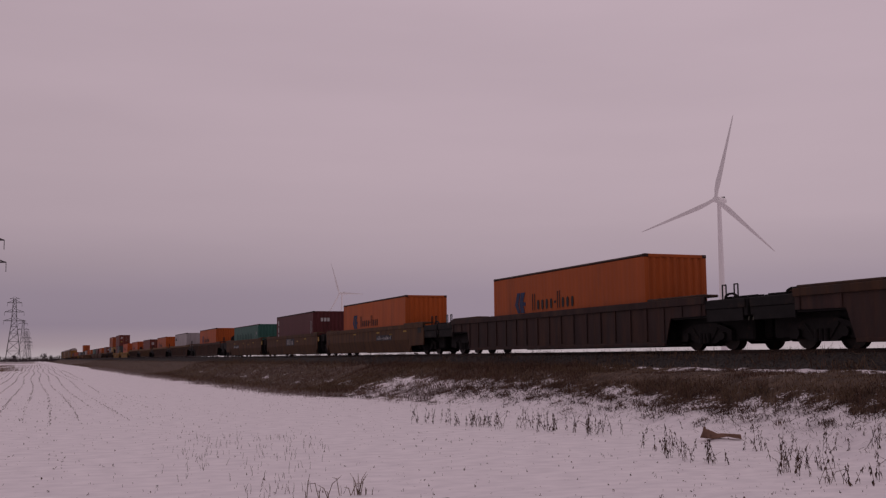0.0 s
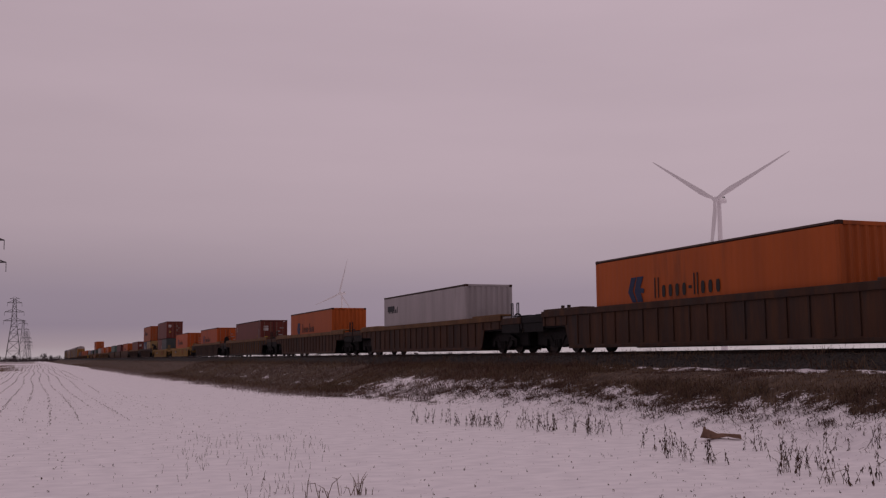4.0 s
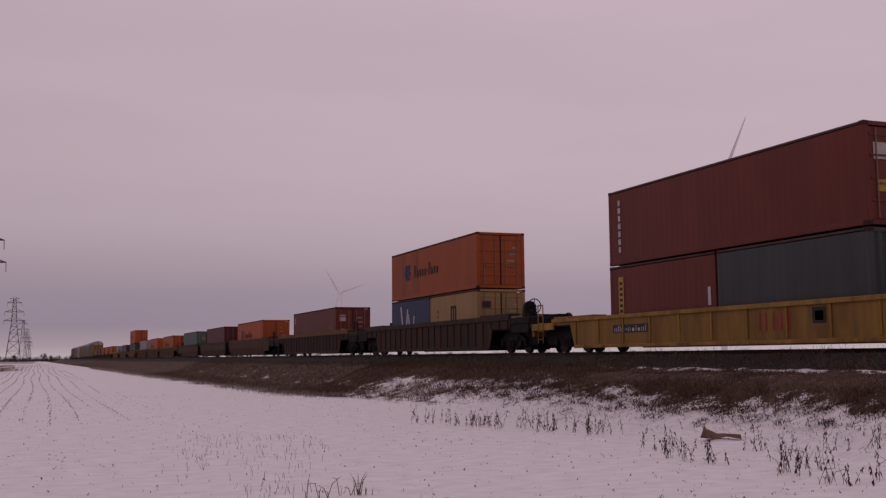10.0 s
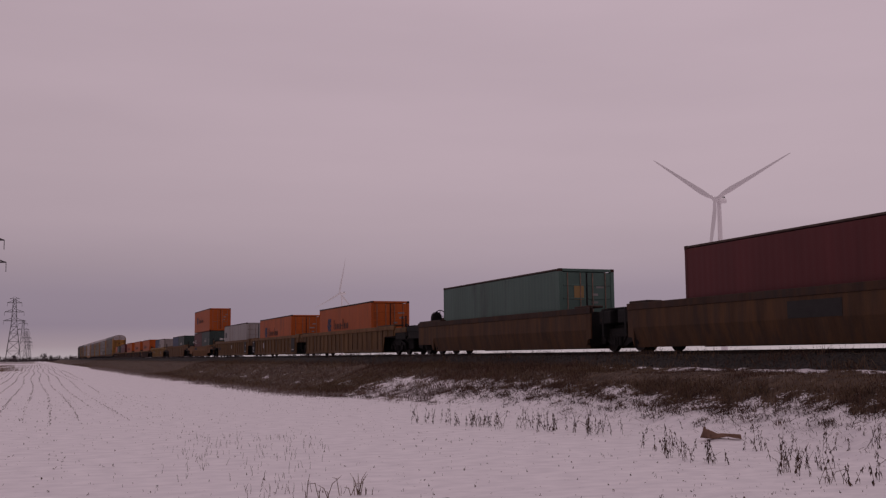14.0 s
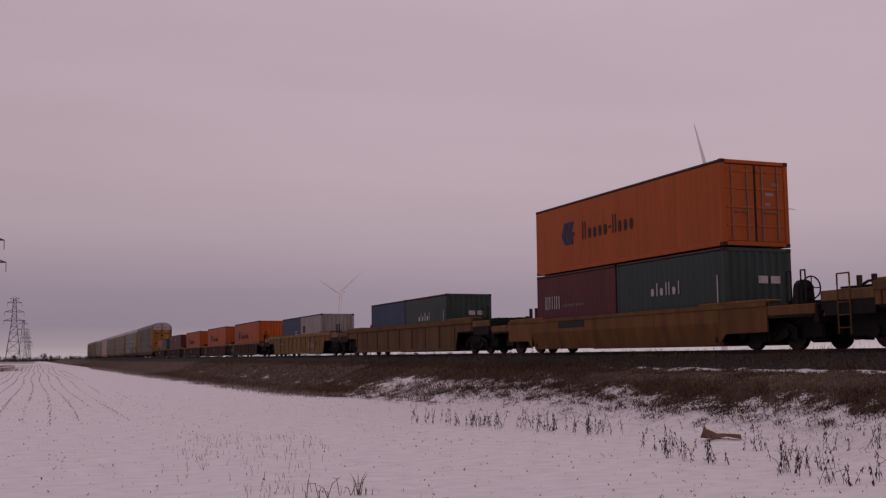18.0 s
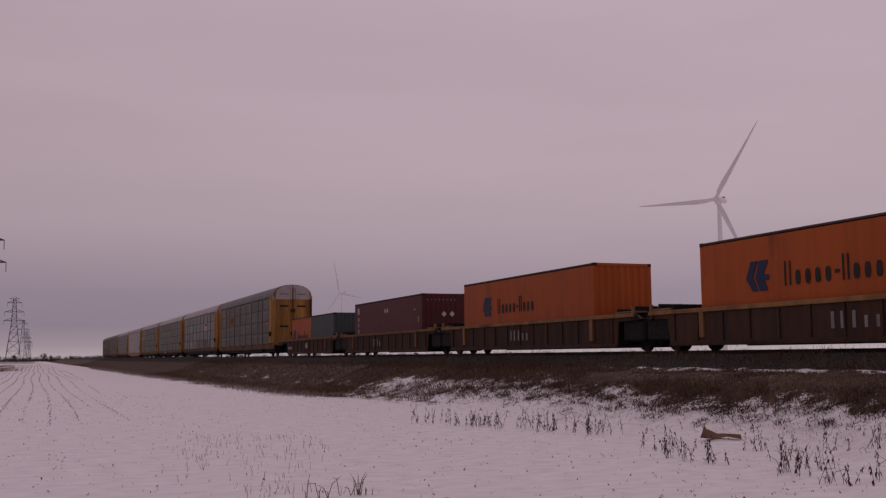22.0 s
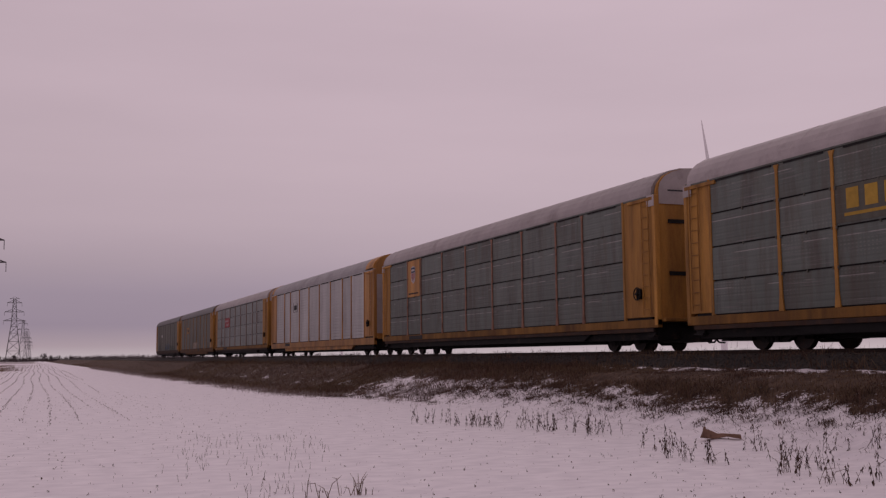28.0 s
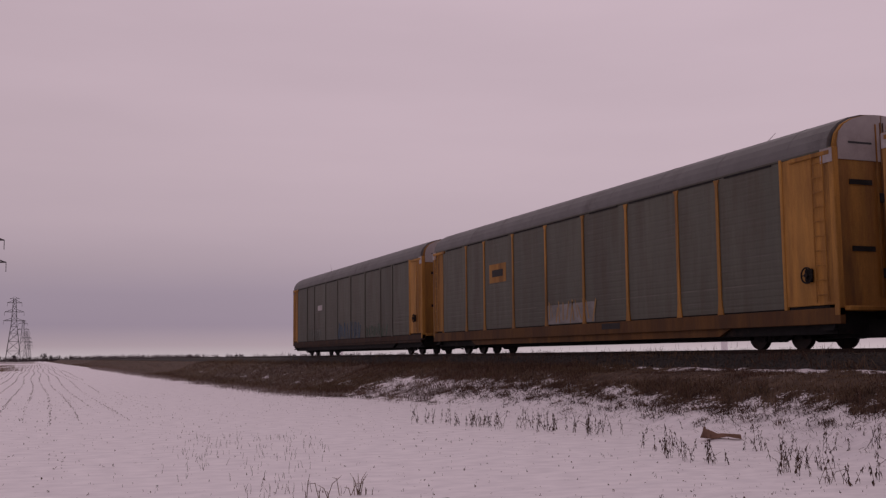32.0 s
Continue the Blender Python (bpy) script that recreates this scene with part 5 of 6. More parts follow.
well_car(255.45, 279.45, "yellow ribbed well car with ladders", "yellow", "yellow", rib=1.55, steps="yellow", low=1.24,
         marks=[("dark", 7.5, 0.65, 0.5, 0.4), ("white", 7.5, 0.72, 0.3, 0.24), ("number", 16.5, 0.62, 2.2, 0.28), ("red_letters", 9.2, 0.5, 1.5, 0.5)])
container(261.4, 0.34, "red", "dark red steel container with closed doors, stacked on two shorter ones", height=2.591, doors=True, brand="stacked_white")
container(261.4, 0.34, "slate", "slate grey twenty-foot container under a maroon one", 6.058, 2.591)
container(267.55, 0.34, "red", "dark red twenty-foot container with a yellow strip", 6.058, 2.591, brand="yellow_strip")
well_car(279.45, 303.55, "dark brown ribbed well car with grimy sides", "umber", "umber", rib=0.85, wheel=True)
container(285.4, 0.34, "grimy_orange", "orange container with doors, stacked on a beige and a blue one", height=2.591, doors=True, brand="emblem")
container(285.4, 0.34, "beige", "beige twenty-foot container with closed doors", 6.058, 2.591, doors=True, brand="dark_letter")
container(291.55, 0.34, "blue", "blue twenty-foot container with white slashes", 6.058, 2.591, brand="white_slashes")
well_car(303.55, 327.65, "dark brown ribbed well car with a tan top chord", "umber", "tan", rib=0.85, rails=2)
container(309.45, 0.34, "red", "faded red steel container with closed doors", doors=True, brand="small_marks")

well_car(327.65, 350.1, "brown smooth-sided articulated well car unit", "brown", "brown", smooth=True, joint_b=True, rails=2, shelf="umber")
container(333.6, 0.33, "orange", ORANGE_D, doors=True, brand="emblem")
well_car(350.1, 370.1, "brown smooth-sided articulated well car unit", "brown", "umber", smooth=True, joint_a=True, joint_b=True, marks=[("dark", 9.8, 0.8, 2.0, 0.45)])
container(353.7, 0.33, "maroon", "maroon steel container with closed doors and small white marks", doors=True, brand="plain")
well_car(370.1, 391.2, "brown smooth-sided articulated well car unit", "brown", "umber", smooth=True, joint_a=True, wheel=True)
container(374.2, 0.33, "pale_green", "faded green steel container with a beige door panel", doors=True, brand="panel")

well_car(391.2, 414.9, "brown ribbed articulated well car unit", "ochre", "tan", rib=0.95, joint_b=True, rails=2, shelf="brown")
container(398.3, 0.33, "orange", ORANGE_D, doors=True, brand="emblem")
well_car(414.9, 434.4, "tan ribbed articulated well car unit with a dark end panel", "ochre", "tan", rib=1.15, rib_paint="tan", joint_a=True, joint_b=True,
         marks=[("dark", 17.87, 0.32, 1.12, 1.05), ("1251", 17.87, 0.55, 1.0, 0.42), ("white_bar", 17.87, 1.22, 0.6, 0.04), ("white_bar", 17.87, 0.42, 0.5, 0.05), ("dark", 2.45, 0.32, 1.12, 1.05), ("white_bar", 2.45, 0.45, 0.6, 0.07), ("white", 13.8, 0.7, 0.45, 0.45), ("53", 3.5, 0.65, 0.8, 0.42)])
container(419.3, 0.33, "orange", ORANGE_D, doors=True, brand="emblem")
well_car(434.4, 456.6, "tan ribbed articulated well car unit with a dark end panel", "ochre", "tan", rib=1.15, rib_paint="tan", joint_a=True, steps="tan",
         marks=[("dark", 2.45, 0.32, 1.12, 1.05), ("white_bar", 2.45, 0.45, 0.6, 0.07), ("white_bar", 2.30, 0.95, 0.14, 0.12), ("white", 10.2, 0.8, 0.4, 0.35), ("dark", 17.4, 0.7, 1.4, 0.3)])
container(438.2, 0.34, "grey", "light grey steel container with rusty edges and closed doors", doors=True, brand="stamp")
well_car(456.6, 477.0, "orange-brown smooth-sided well car", "orange_tan", "orange_tan", smooth=True, low=1.28, wheel=True, rails=2, marks=[("dark", 13.0, 0.9, 2.0, 0.30)])
container(460.7, 0.42, "orange", "orange container with doors, stacked on a green and a maroon one", height=2.591, doors=True, brand="emblem")
container(460.7, 0.42, "dark_green", "dark green twenty-foot container with white lettering bars", 6.058, 2.591, brand="word_mid")
container(466.85, 0.42, "maroon", "maroon twenty-foot container with white lettering bars", 6.058, 2.591, brand="word_far")
well_car(477.0, 501.3, "tan well car with widely spaced ribs", "tan", "orange_tan", rib=1.9, rails=2)
container(482.85, 0.36, "dark_green", "dark green twenty-foot container with white lettering bars", 6.058, 2.591, brand="word_mid")
container(489.0, 0.36, "blue", "dark blue twenty-foot container", 6.058, 2.591)
well_car(501.3, 525.0, "dusty tan-yellow well car with closely spaced ribs", "dusty_yellow", "yellow", rib=1.38, rib_paint="yellow", rails=2, shelf="tan",
         marks=[("letters", 7.4, 0.55, 1.6, 0.45), ("53", 5.8, 0.72, 0.8, 0.42), ("number", 17.0, 0.85, 1.8, 0.28)])
container(506.9, 0.36, "dull_grey", "dirty light grey twenty-foot container", 6.058, 2.591, brand="stamp")
container(513.05, 0.36, "blue", "blue twenty-foot container with a white mark", 6.058, 2.591, brand="grid_mark")

five = "red-brown unit of an articulated well car with a tan top chord"
for ya, yb, ja, jb, mk in ((525.0, 543.3, False, True, [("number", 15.7, 0.55, 1.7, 0.24)]), (543.3, 561.6, True, True, [("letters", 8.8, 0.50, 1.9, 0.42)]),
                           (561.6, 580.0, True, True, [("letters", 9.3, 0.50, 1.9, 0.42)]), (580.0, 598.1, True, True, [("letters", 9.8, 0.50, 1.9, 0.42)]),
                           (598.1, 616.6, True, False, [("white", 14.0, 0.5, 1.0, 0.2), ("white", 8.8, 0.55, 0.5, 0.35)])):
    well_car(ya, yb, five, "red_brown", "post_tan", rib=1.2, joint_a=ja, joint_b=jb, low=1.25, marks=mk, rails=0, wheel=not ja, shelf="tan")
container(528.9, 0.32, "orange", ORANGE, brand="emblem")
container(546.5, 0.32, "orange", ORANGE_D, doors=True, brand="emblem")
container(565.15, 0.32, "orange", ORANGE, brand="emblem")
container(583.1, 0.27, "maroon", "maroon steel container with white diamond placards", brand="diamonds")
container(600.35, 0.30, "slate", "slate grey twenty-foot container", 6.058, 2.591)
container(606.50, 0.30, "orange", "orange twenty-foot container with a dark blue emblem", 6.058, 2.591, brand="emblem_short")

# upper containers of the three double stacks
for thing, y, z in list(ROLLING):
    if thing["category"] == "shipping container" and "stacked on" in thing["label"]:
        i = ROLLING.index((thing, y, z))
        ROLLING[i] = (thing, y, z + 2.63)
        thing.matrix_basis = pose(TRACK_X, y, z + 2.63)

autorack(616.6, 645.5, "yellow autorack car with grey ridged screens and a grey roof", "dark_grey", "roof_grey", "tan", stout=1.9, ridge=0.012, clips="blue_grey", deep_sill=1,
         plates=[("post_tan", 7.55, 3.0, 2.72, 0.96), ("dark_bars", 7.5, 3.34, 1.75, 0.48), ("dark", 7.5, 3.14, 1.75, 0.09), ("dark", 14.0, 0.76, 1.8, 0.2)],
         sprays=[("pale_wash", 19.6, 1.25, 1.7, 0.5)])
autorack(645.5, 674.9, "yellow autorack car with grey screens and sprayed marks", "blue_grey", "roof_white", "pink",
         plates=[("roof_white", 19.8, 3.05, 2.5, 0.90), ("red", 19.8, 3.55, 1.7, 0.28), ("red", 20.0, 3.25, 0.9, 0.05)],
         washes=[("pink_wash", 15.6, 1.06, 5.2, 0.92), ("pale_wash", 12.2, 1.06, 1.9, 0.92), ("green_wash", 20.6, 1.06, 4.8, 0.95)],
         sprays=[("white", 8.6, 1.05, 3.4, 1.0), ("pale_wash", 16.0, 1.1, 4.0, 0.8), ("white", 21.6, 1.1, 1.2, 1.15)])
autorack(674.9, 704.7, "yellow autorack car with grey screens and yellow posts", "grey", "roof_white", "yellow", sill="clean_sill",
         plates=[("dull", 7.6, 3.05, 2.7, 0.92), ("yellow_bars", 7.6, 3.38, 1.85, 0.50), ("yellow", 7.6, 3.20, 1.8, 0.08), ("dark", 11.0, 0.76, 2.1, 0.2)],
         sign="white_lobes")
autorack(704.7, 734.3, "yellow autorack car with grey screens and oxide posts", "grey", "roof_white", "pink", sill="clean_sill",
         plates=[("fresh_yellow", 5.15, 2.98, 1.92, 1.93), ("dark", 5.15, 3.12, 1.45, 0.07), ("dark", 5.5, 0.76, 2.0, 0.2)], sign="shield")
autorack(734.3, 764.2, "yellow autorack car with clean silver screens and yellow ends", "silver", "roof_mid", "yellow", white_top=False, ends="fresh_yellow", stout=1.35,
         sill="fresh_yellow", plates=[("dark_bars", 8.5, 3.45, 0.78, 0.36), ("dark", 8.3, 3.27, 0.12, 0.06), ("dark", 8.7, 3.27, 0.12, 0.06), ("dark", 6.0, 0.76, 1.5, 0.2)],
         near_end=2.0, far_end=1.9, white_door=True, yellow_cap=True, rows=1, ridge=0.011, sign="brackets", deep_sill=2)
autorack(764.2, 793.5, "yellow autorack car with blue-grey screens and a red sign panel", "blue_grey", "roof_white", "faint",
         plates=[("red", 7.6, 3.0, 2.7, 0.96), ("white_bars", 7.5, 3.54, 2.1, 0.26), ("white_bars", 7.75, 3.16, 1.55, 0.26), ("dark", 6.5, 0.76, 2.2, 0.2)], clips="roof_white",
         sill="clean_sill", sprays=[("graphite", 4.0, 1.2, 2.2, 0.55)])
autorack(793.5, 823.0, "yellow autorack car with brownish screens and yellow posts", "dull", "roof_grey", "yellow", sill="rack_sill", stout=1.3, rows=1, deep_sill=2,
         plates=[("rack_yellow", 7.7, 3.0, 1.7, 0.8), ("dark", 7.7, 3.25, 1.1, 0.3), ("dark", 17.0, 0.76, 1.2, 0.2)], washes=[("pale_wash", 14.1, 1.06, 3.6, 0.72)], sprays=[("beige", 14.1, 1.05, 3.6, 0.9)])
autorack(823.0, 853.1, "last autorack car with brown-grey screens and sprayed marks", "dull", "roof_grey", "none", rows=1,
         plates=[("white", 8.0, 3.1, 1.2, 0.35)], sprays=[("blue", 15.0, 1.0, 5.0, 1.1), ("green", 20.7, 1.0, 4.0, 0.8), ("grey", 6.4, 1.0, 3.4, 0.9)], sill="umber")


# ---- wind turbines ----
@functools.lru_cache(None)
def blade_mesh(length):
    g = Geo()
    st = [(0.0, 2.2, 2.2, 0), (0.04, 2.2, 2.1, 4), (0.10, 2.9, 1.5, 12), (0.20, 3.5, 1.0, 11), (0.35, 2.9, 0.75, 7), (0.55, 2.1, 0.5, 4),
          (0.75, 1.45, 0.32, 2), (0.92, 0.85, 0.18, 1), (0.985, 0.5, 0.1, 0), (1.0, 0.12, 0.04, 0)]
    n = 12
    vs = []
    for s, chord, thick, tw in st:
        for i in range(n):
            a = 2 * math.pi * i / n
            u, w = 0.5 * chord * math.cos(a) - (0.18 * chord if s > 0.05 else 0), 0.5 * thick * math.sin(a)
            c, sn = math.cos(radians(tw)), math.sin(radians(tw))
            vs.append((u * c - w * sn, u * sn + w * c - 1.2 * s * s, 0.9 + s * length))
    fs = [(k * n + i, k * n + (i + 1) % n, (k + 1) * n + (i + 1) % n, (k + 1) * n + i) for k in range(len(st) - 1) for i in range(n)]
    fs += [tuple(range(n)), tuple(range(len(vs) - n, len(vs)))]
    return g.add(vs, fs).mesh("blade")


def wind_turbine(x, y, yaw, label):
    t = tagged(new("wind_turbine"), label, "wind turbine", "wind turbines")
    t.matrix_basis = pose(x, y, 0, 0, 0, yaw)
    g = Geo()
    n = 32
    rings = [(0, 2.15), (33, 1.95), (66, 1.62), (97.6, 1.25)]
    g.add([(r * math.cos(2 * math.pi * i / n), r * math.sin(2 * math.pi * i / n), z) for z, r in rings for i in range(n)],
          [(k * n + i, k * n + (i + 1) % n, (k + 1) * n + (i + 1) % n, (k + 1) * n + i) for k in range(3) for i in range(n)] + [tuple(range(3 * n, 4 * n))])
    part("tower", g, TURBINE_WHITE, t)
    sec = [(-1.7, -1.5), (1.7, -1.5), (1.9, -0.6), (1.9, 0.8), (1.4, 1.7), (-1.4, 1.7), (-1.9, 0.8), (-1.9, -0.6)]
    part("nacelle", Geo().prism(sec, -3.6, 6.6, "y"), TURBINE_WHITE, t, "rounded grey-white nacelle", (0, 0, 99.1))
    part("cooler", Geo().box(-1.5, 1.5, 5.0, 5.4, 1.7, 2.6, 0.05), DECK, t, at=(0, 0, 99.1))
    rotor = part("rotor", Geo().cyl(0, 0.2, 0, 1.65, 2.0, "y", 20, 1.75).cyl(0, -1.3, 0, 0.5, 1.0, "y", 20, 1.65), TURBINE_WHITE, t, "three-bladed rotor", (0, -5.0, 98.9))
    for k in range(3):
        part("blade", blade_mesh(54.6), TURBINE_WHITE, rotor, "long tapered blade", turn=(0, 120 * k, 0))
    return rotor


ROTORS = [(wind_turbine(404.8, 547.4, -63.8, "tall grey-white three-bladed wind turbine beyond the railway"), 77.7, [(0, 0), (6, 437), (9, 656), (10, 729.5), (13, 943.5), (17, 1220.3), (19, 1361.7), (20, 1433.9), (23, 1651), (28, 2016.7), (29.5, 2128.5), (32, 2315)]),
          (wind_turbine(440.5, 1556.3, -62.0, "distant pale wind turbine turning in the haze"), 116.0, [(0, 0), (6, 418), (9, 632), (13, 922), (19, 1354), (32, 2277)])]


# ---- power line ----
def pylon(x, y):
    p = tagged(new("transmission_tower"), "grey steel lattice tower with three crossarms", "pylon", "power line towers")
    p.matrix_basis = pose(x, y, 0)

    def half(z):
        return float(np.interp(z, [0, 24, 40], [4.6, 1.7, 0.75]))
    for sx in (-1, 1):
        for sy in (-1, 1):
            g = Geo()
            for a, b in ((0, 24), (24, 40)):
                g.tube((sx * half(a), sy * half(a), a), (sx * half(b), sy * half(b), b), 0.16, 4)
            part("leg", g, LATTICE, p)
    levels = [0, 7, 13, 18.2, 22.5, 26, 29, 32, 35, 38, 40]
    for (ax, ay, bx, by) in ((-1, -1, 1, -1), (1, -1, 1, 1), (1, 1, -1, 1), (-1, 1, -1, -1)):
        g = Geo()
        for a, b in zip(levels, levels[1:]):
            ha, hb = half(a), half(b)
            g.tube((ax * ha, ay * ha, a), (bx * hb, by * hb, b), 0.085, 4)
            g.tube((bx * ha, by * ha, a), (ax * hb, ay * hb, b), 0.085, 4)
            g.tube((ax * hb, ay * hb, b), (bx * hb, by * hb, b), 0.08, 4)
        part("bracing", g, LATTICE, p)
    for z, w in ((26.0, 6.3), (31.6, 5.7), (37.4, 4.3)):
        h = half(z)
        for s in (-1, 1):
            for d in (-h, h):
                part("cross_arm_strut", Geo().tube((s * h, d, z), (s * w, 0, z), 0.17, 4), LATTICE, p)
                part("cross_arm_strut", Geo().tube((s * half(z + 1.6), d * 0.8, z + 1.6), (s * w, 0, z), 0.10, 4), LATTICE, p)
        for s in (-1, 1):
            part("insulator", Geo().tube((s * w, 0, z), (s * w, 0, z - 2.4), 0.10, 6), LATTICE, p, "hanging insulator string")
    part("peak", Geo().tube((-2.9, 0, 40.0), (2.9, 0, 40.0), 0.12, 4).tube((-2.9, 0, 40.0), (0, 0, 41.2), 0.08, 4).tube((2.9, 0, 40.0), (0, 0, 41.2), 0.08, 4), LATTICE, p)
    return p


first = pylon(-13.9, 282)
for k, (x, y) in enumerate(((-13.3, 710), (-12.6, 1125), (-12.2, 1540), (-12.0, 1955), (-12.2, 2370))):
    copy_thing(first, pose(x, y, 0))
post = link_mesh("wooden_post", Geo().cyl(0, 0, 2.7, 0.14, 5.4, "z", 10, 0.11), POST_WOOD)
post.matrix_basis = pose(-5.5, 163, 0)
tagged(post, "weathered grey wooden post in the field", "post")


# ---- distant trees ----
def tree_geo(height, seed, depth=5):
    """A bare broad tree: trunk and limbs, and a crown of many fine twigs."""
    rnd = random.Random(seed)
    wood, twigs = Geo(), Geo()

    def grow(p, d, length, r, level):
        q = p + d * length
        (wood if level < 2 else twigs).tube(p, q, max(r, 0.036), 5 if level < 2 else 3, max(r * 0.6, 0.024))
        if level >= depth:
            return
        for _ in range((5, 4, 4, 4, 3)[level]):
            nd = (d * 0.7 + Vector((rnd.uniform(-1, 1), rnd.uniform(-1, 1), rnd.uniform(-0.35, 0.75)))).normalized()
            grow(q - d * length * rnd.uniform(0, 0.45), nd, length * rnd.uniform(0.55, 0.80), r * 0.5, level + 1)
    grow(Vector((0, 0, 0)), Vector((rnd.uniform(-0.06, 0.06), 0, 1)).normalized(), height * 0.24, height * 0.022, 0)
    return wood, twigs


TREES = []
for k, hgt in enumerate((9.0, 7.0, 8.0)):
    w_, tw_ = tree_geo(hgt, 30 + k)
    tr = tagged(new("tree"), "bare winter tree at the far edge of the field", "tree", "distant trees")
    part("trunk", w_, BARK, tr)
    part("crown", tw_, BARK, tr, "leafless twiggy crown")
    TREES.append(tr)
TREES[0].matrix_basis = pose(4.0, 640, 0)
TREES[1].matrix_basis = pose(9.7, 690, 0)
TREES[2].matrix_basis = pose(-14.5, 820, 0)
rng = random.Random(77)
for k in range(14):
    y = rng.uniform(1000, 1500)
    base = (k + 0.5) / 14
    ang = -0.06 + 0.17 * base
    copy_thing(TREES[k % 3], pose(math.tan(ang) * y, y, 0, 0, 0, rng.uniform(0, 360)))
for k in range(16):
    y = rng.uniform(900, 1150)
    ang = 0.12 + 0.32 * (k + rng.random()) / 16
    copy_thing(TREES[k % 3], pose(math.tan(ang) * y, y, 0, 0, 0, rng.uniform(0, 360)))


def scrub(name, count, ang0, ang1, d0, d1, h0, h1, seed, label):
    """A far hedge line of many twiggy clumps."""
    rnd = random.Random(seed)
    g = Geo()
    for _ in range(count):
        a, d = radians(rnd.uniform(ang0, ang1)), rnd.uniform(d0, d1)
        x, y = d * math.sin(a), d * math.cos(a)
        h = rnd.uniform(h0, h1)
        for _k in range(9):
            g.tube((x + rnd.uniform(-0.6, 0.6), y, 0), (x + rnd.uniform(-2.2, 2.2), y + rnd.uniform(-1, 1), h * rnd.uniform(0.5, 1)), 0.16, 3, 0.04)
    ob = link_mesh(name, g, BARK)
    tagged(ob, label, "hedge", kind="stuff")


scrub("far_hedge", 520, 1.4, 8.2, 900, 1150, 2.5, 6.0, 3, "grey-brown hedge of bare bushes on the horizon")
scrub("far_hedge", 150, -2.5, 1.3, 760, 1000, 1.5, 4.5, 4, "grey-brown hedge of bare bushes on the horizon")
scrub("far_scrub", 700, 8.2, 46, 800, 1300, 2.5, 6.5, 5, "thin line of bare scrub on the horizon")


# ---- dead grass, weeds and stubble ----
def island_material(name, dark, light):
    m = bpy.data.materials.new(name)
    m.use_nodes = True
    n, l = m.node_tree.nodes, m.node_tree.links
    geo = n.new("ShaderNodeNewGeometry")
    r = n.new("ShaderNodeValToRGB")
    r.color_ramp.elements[0].color, r.color_ramp.elements[1].color = (*dark, 1), (*light, 1)
    l.new(geo.outputs["Random Per Island"], r.inputs["Fac"])
    l.new(r.outputs["Color"], n["Principled BSDF"].inputs["Base Color"])
    n["Principled BSDF"].inputs["Roughness"].default_value = 0.95
    n["Principled BSDF"].inputs["Specular IOR Level"].default_value = 0.1
    return m


GRASS = [island_material("dark_brown_dead_grass", (0.056, 0.036, 0.028), (0.165, 0.106, 0.080)),
         island_material("reddish_dead_grass", (0.064, 0.039, 0.030), (0.185, 0.112, 0.082)),
         island_material("tan_dead_grass", (0.074, 0.050, 0.034), (0.23, 0.155, 0.100))]
WEED = island_material("dead_weed_stems", (0.034, 0.022, 0.018), (0.125, 0.080, 0.062))
FROST = island_material("frosted_pale_grass", (0.15, 0.115, 0.10), (0.34, 0.29, 0.28))
STUBBLE = island_material("crop_stubble_straw", (0.060, 0.036, 0.030), (0.16, 0.11, 0.09))


def blades(name, spots, h0, h1, width, lean, seed, material, label):
    """Loose blades as thin bent triangles, all of one patch in one mesh."""
    rs = np.random.RandomState(seed)
    n = len(spots)
    p = np.array(spots, dtype=float)
    h = rs.uniform(h0, h1, n) * p[:, 3]
    a = rs.uniform(0, 2 * np.pi, n)
    tilt = np.abs(rs.normal(0, lean, n))
    b = rs.uniform(0, 2 * np.pi, n)
    w = width * rs.uniform(0.6, 1.3, n)
    side = np.stack([np.cos(a) * w, np.sin(a) * w, np.zeros(n)], 1)
    mid = p[:, :3] + np.stack([np.cos(b) * h * tilt * 0.35, np.sin(b) * h * tilt * 0.35, h * 0.6], 1)
    tip = p[:, :3] + np.stack([np.cos(b) * h * tilt, np.sin(b) * h * tilt, h * np.maximum(0.25, 1 - 0.4 * tilt)], 1)
    vs = np.empty((n, 5, 3))
    vs[:, 0], vs[:, 1] = p[:, :3] - side, p[:, :3] + side
    vs[:, 2], vs[:, 3], vs[:, 4] = mid + side * 0.7, mid - side * 0.7, tip
    k = np.arange(n)[:, None] * 5
    quads = (k + np.array([0, 1, 2, 3])).tolist()
    tris = (k + np.array([3, 2, 4])).tolist()
    me = bpy.data.meshes.new(name)
    me.from_pydata(vs.reshape(-1, 3).tolist(), [], quads + tris)
    me.materials.append(material)
    return tagged(new(name, me), label, "dead grass", kind="stuff")


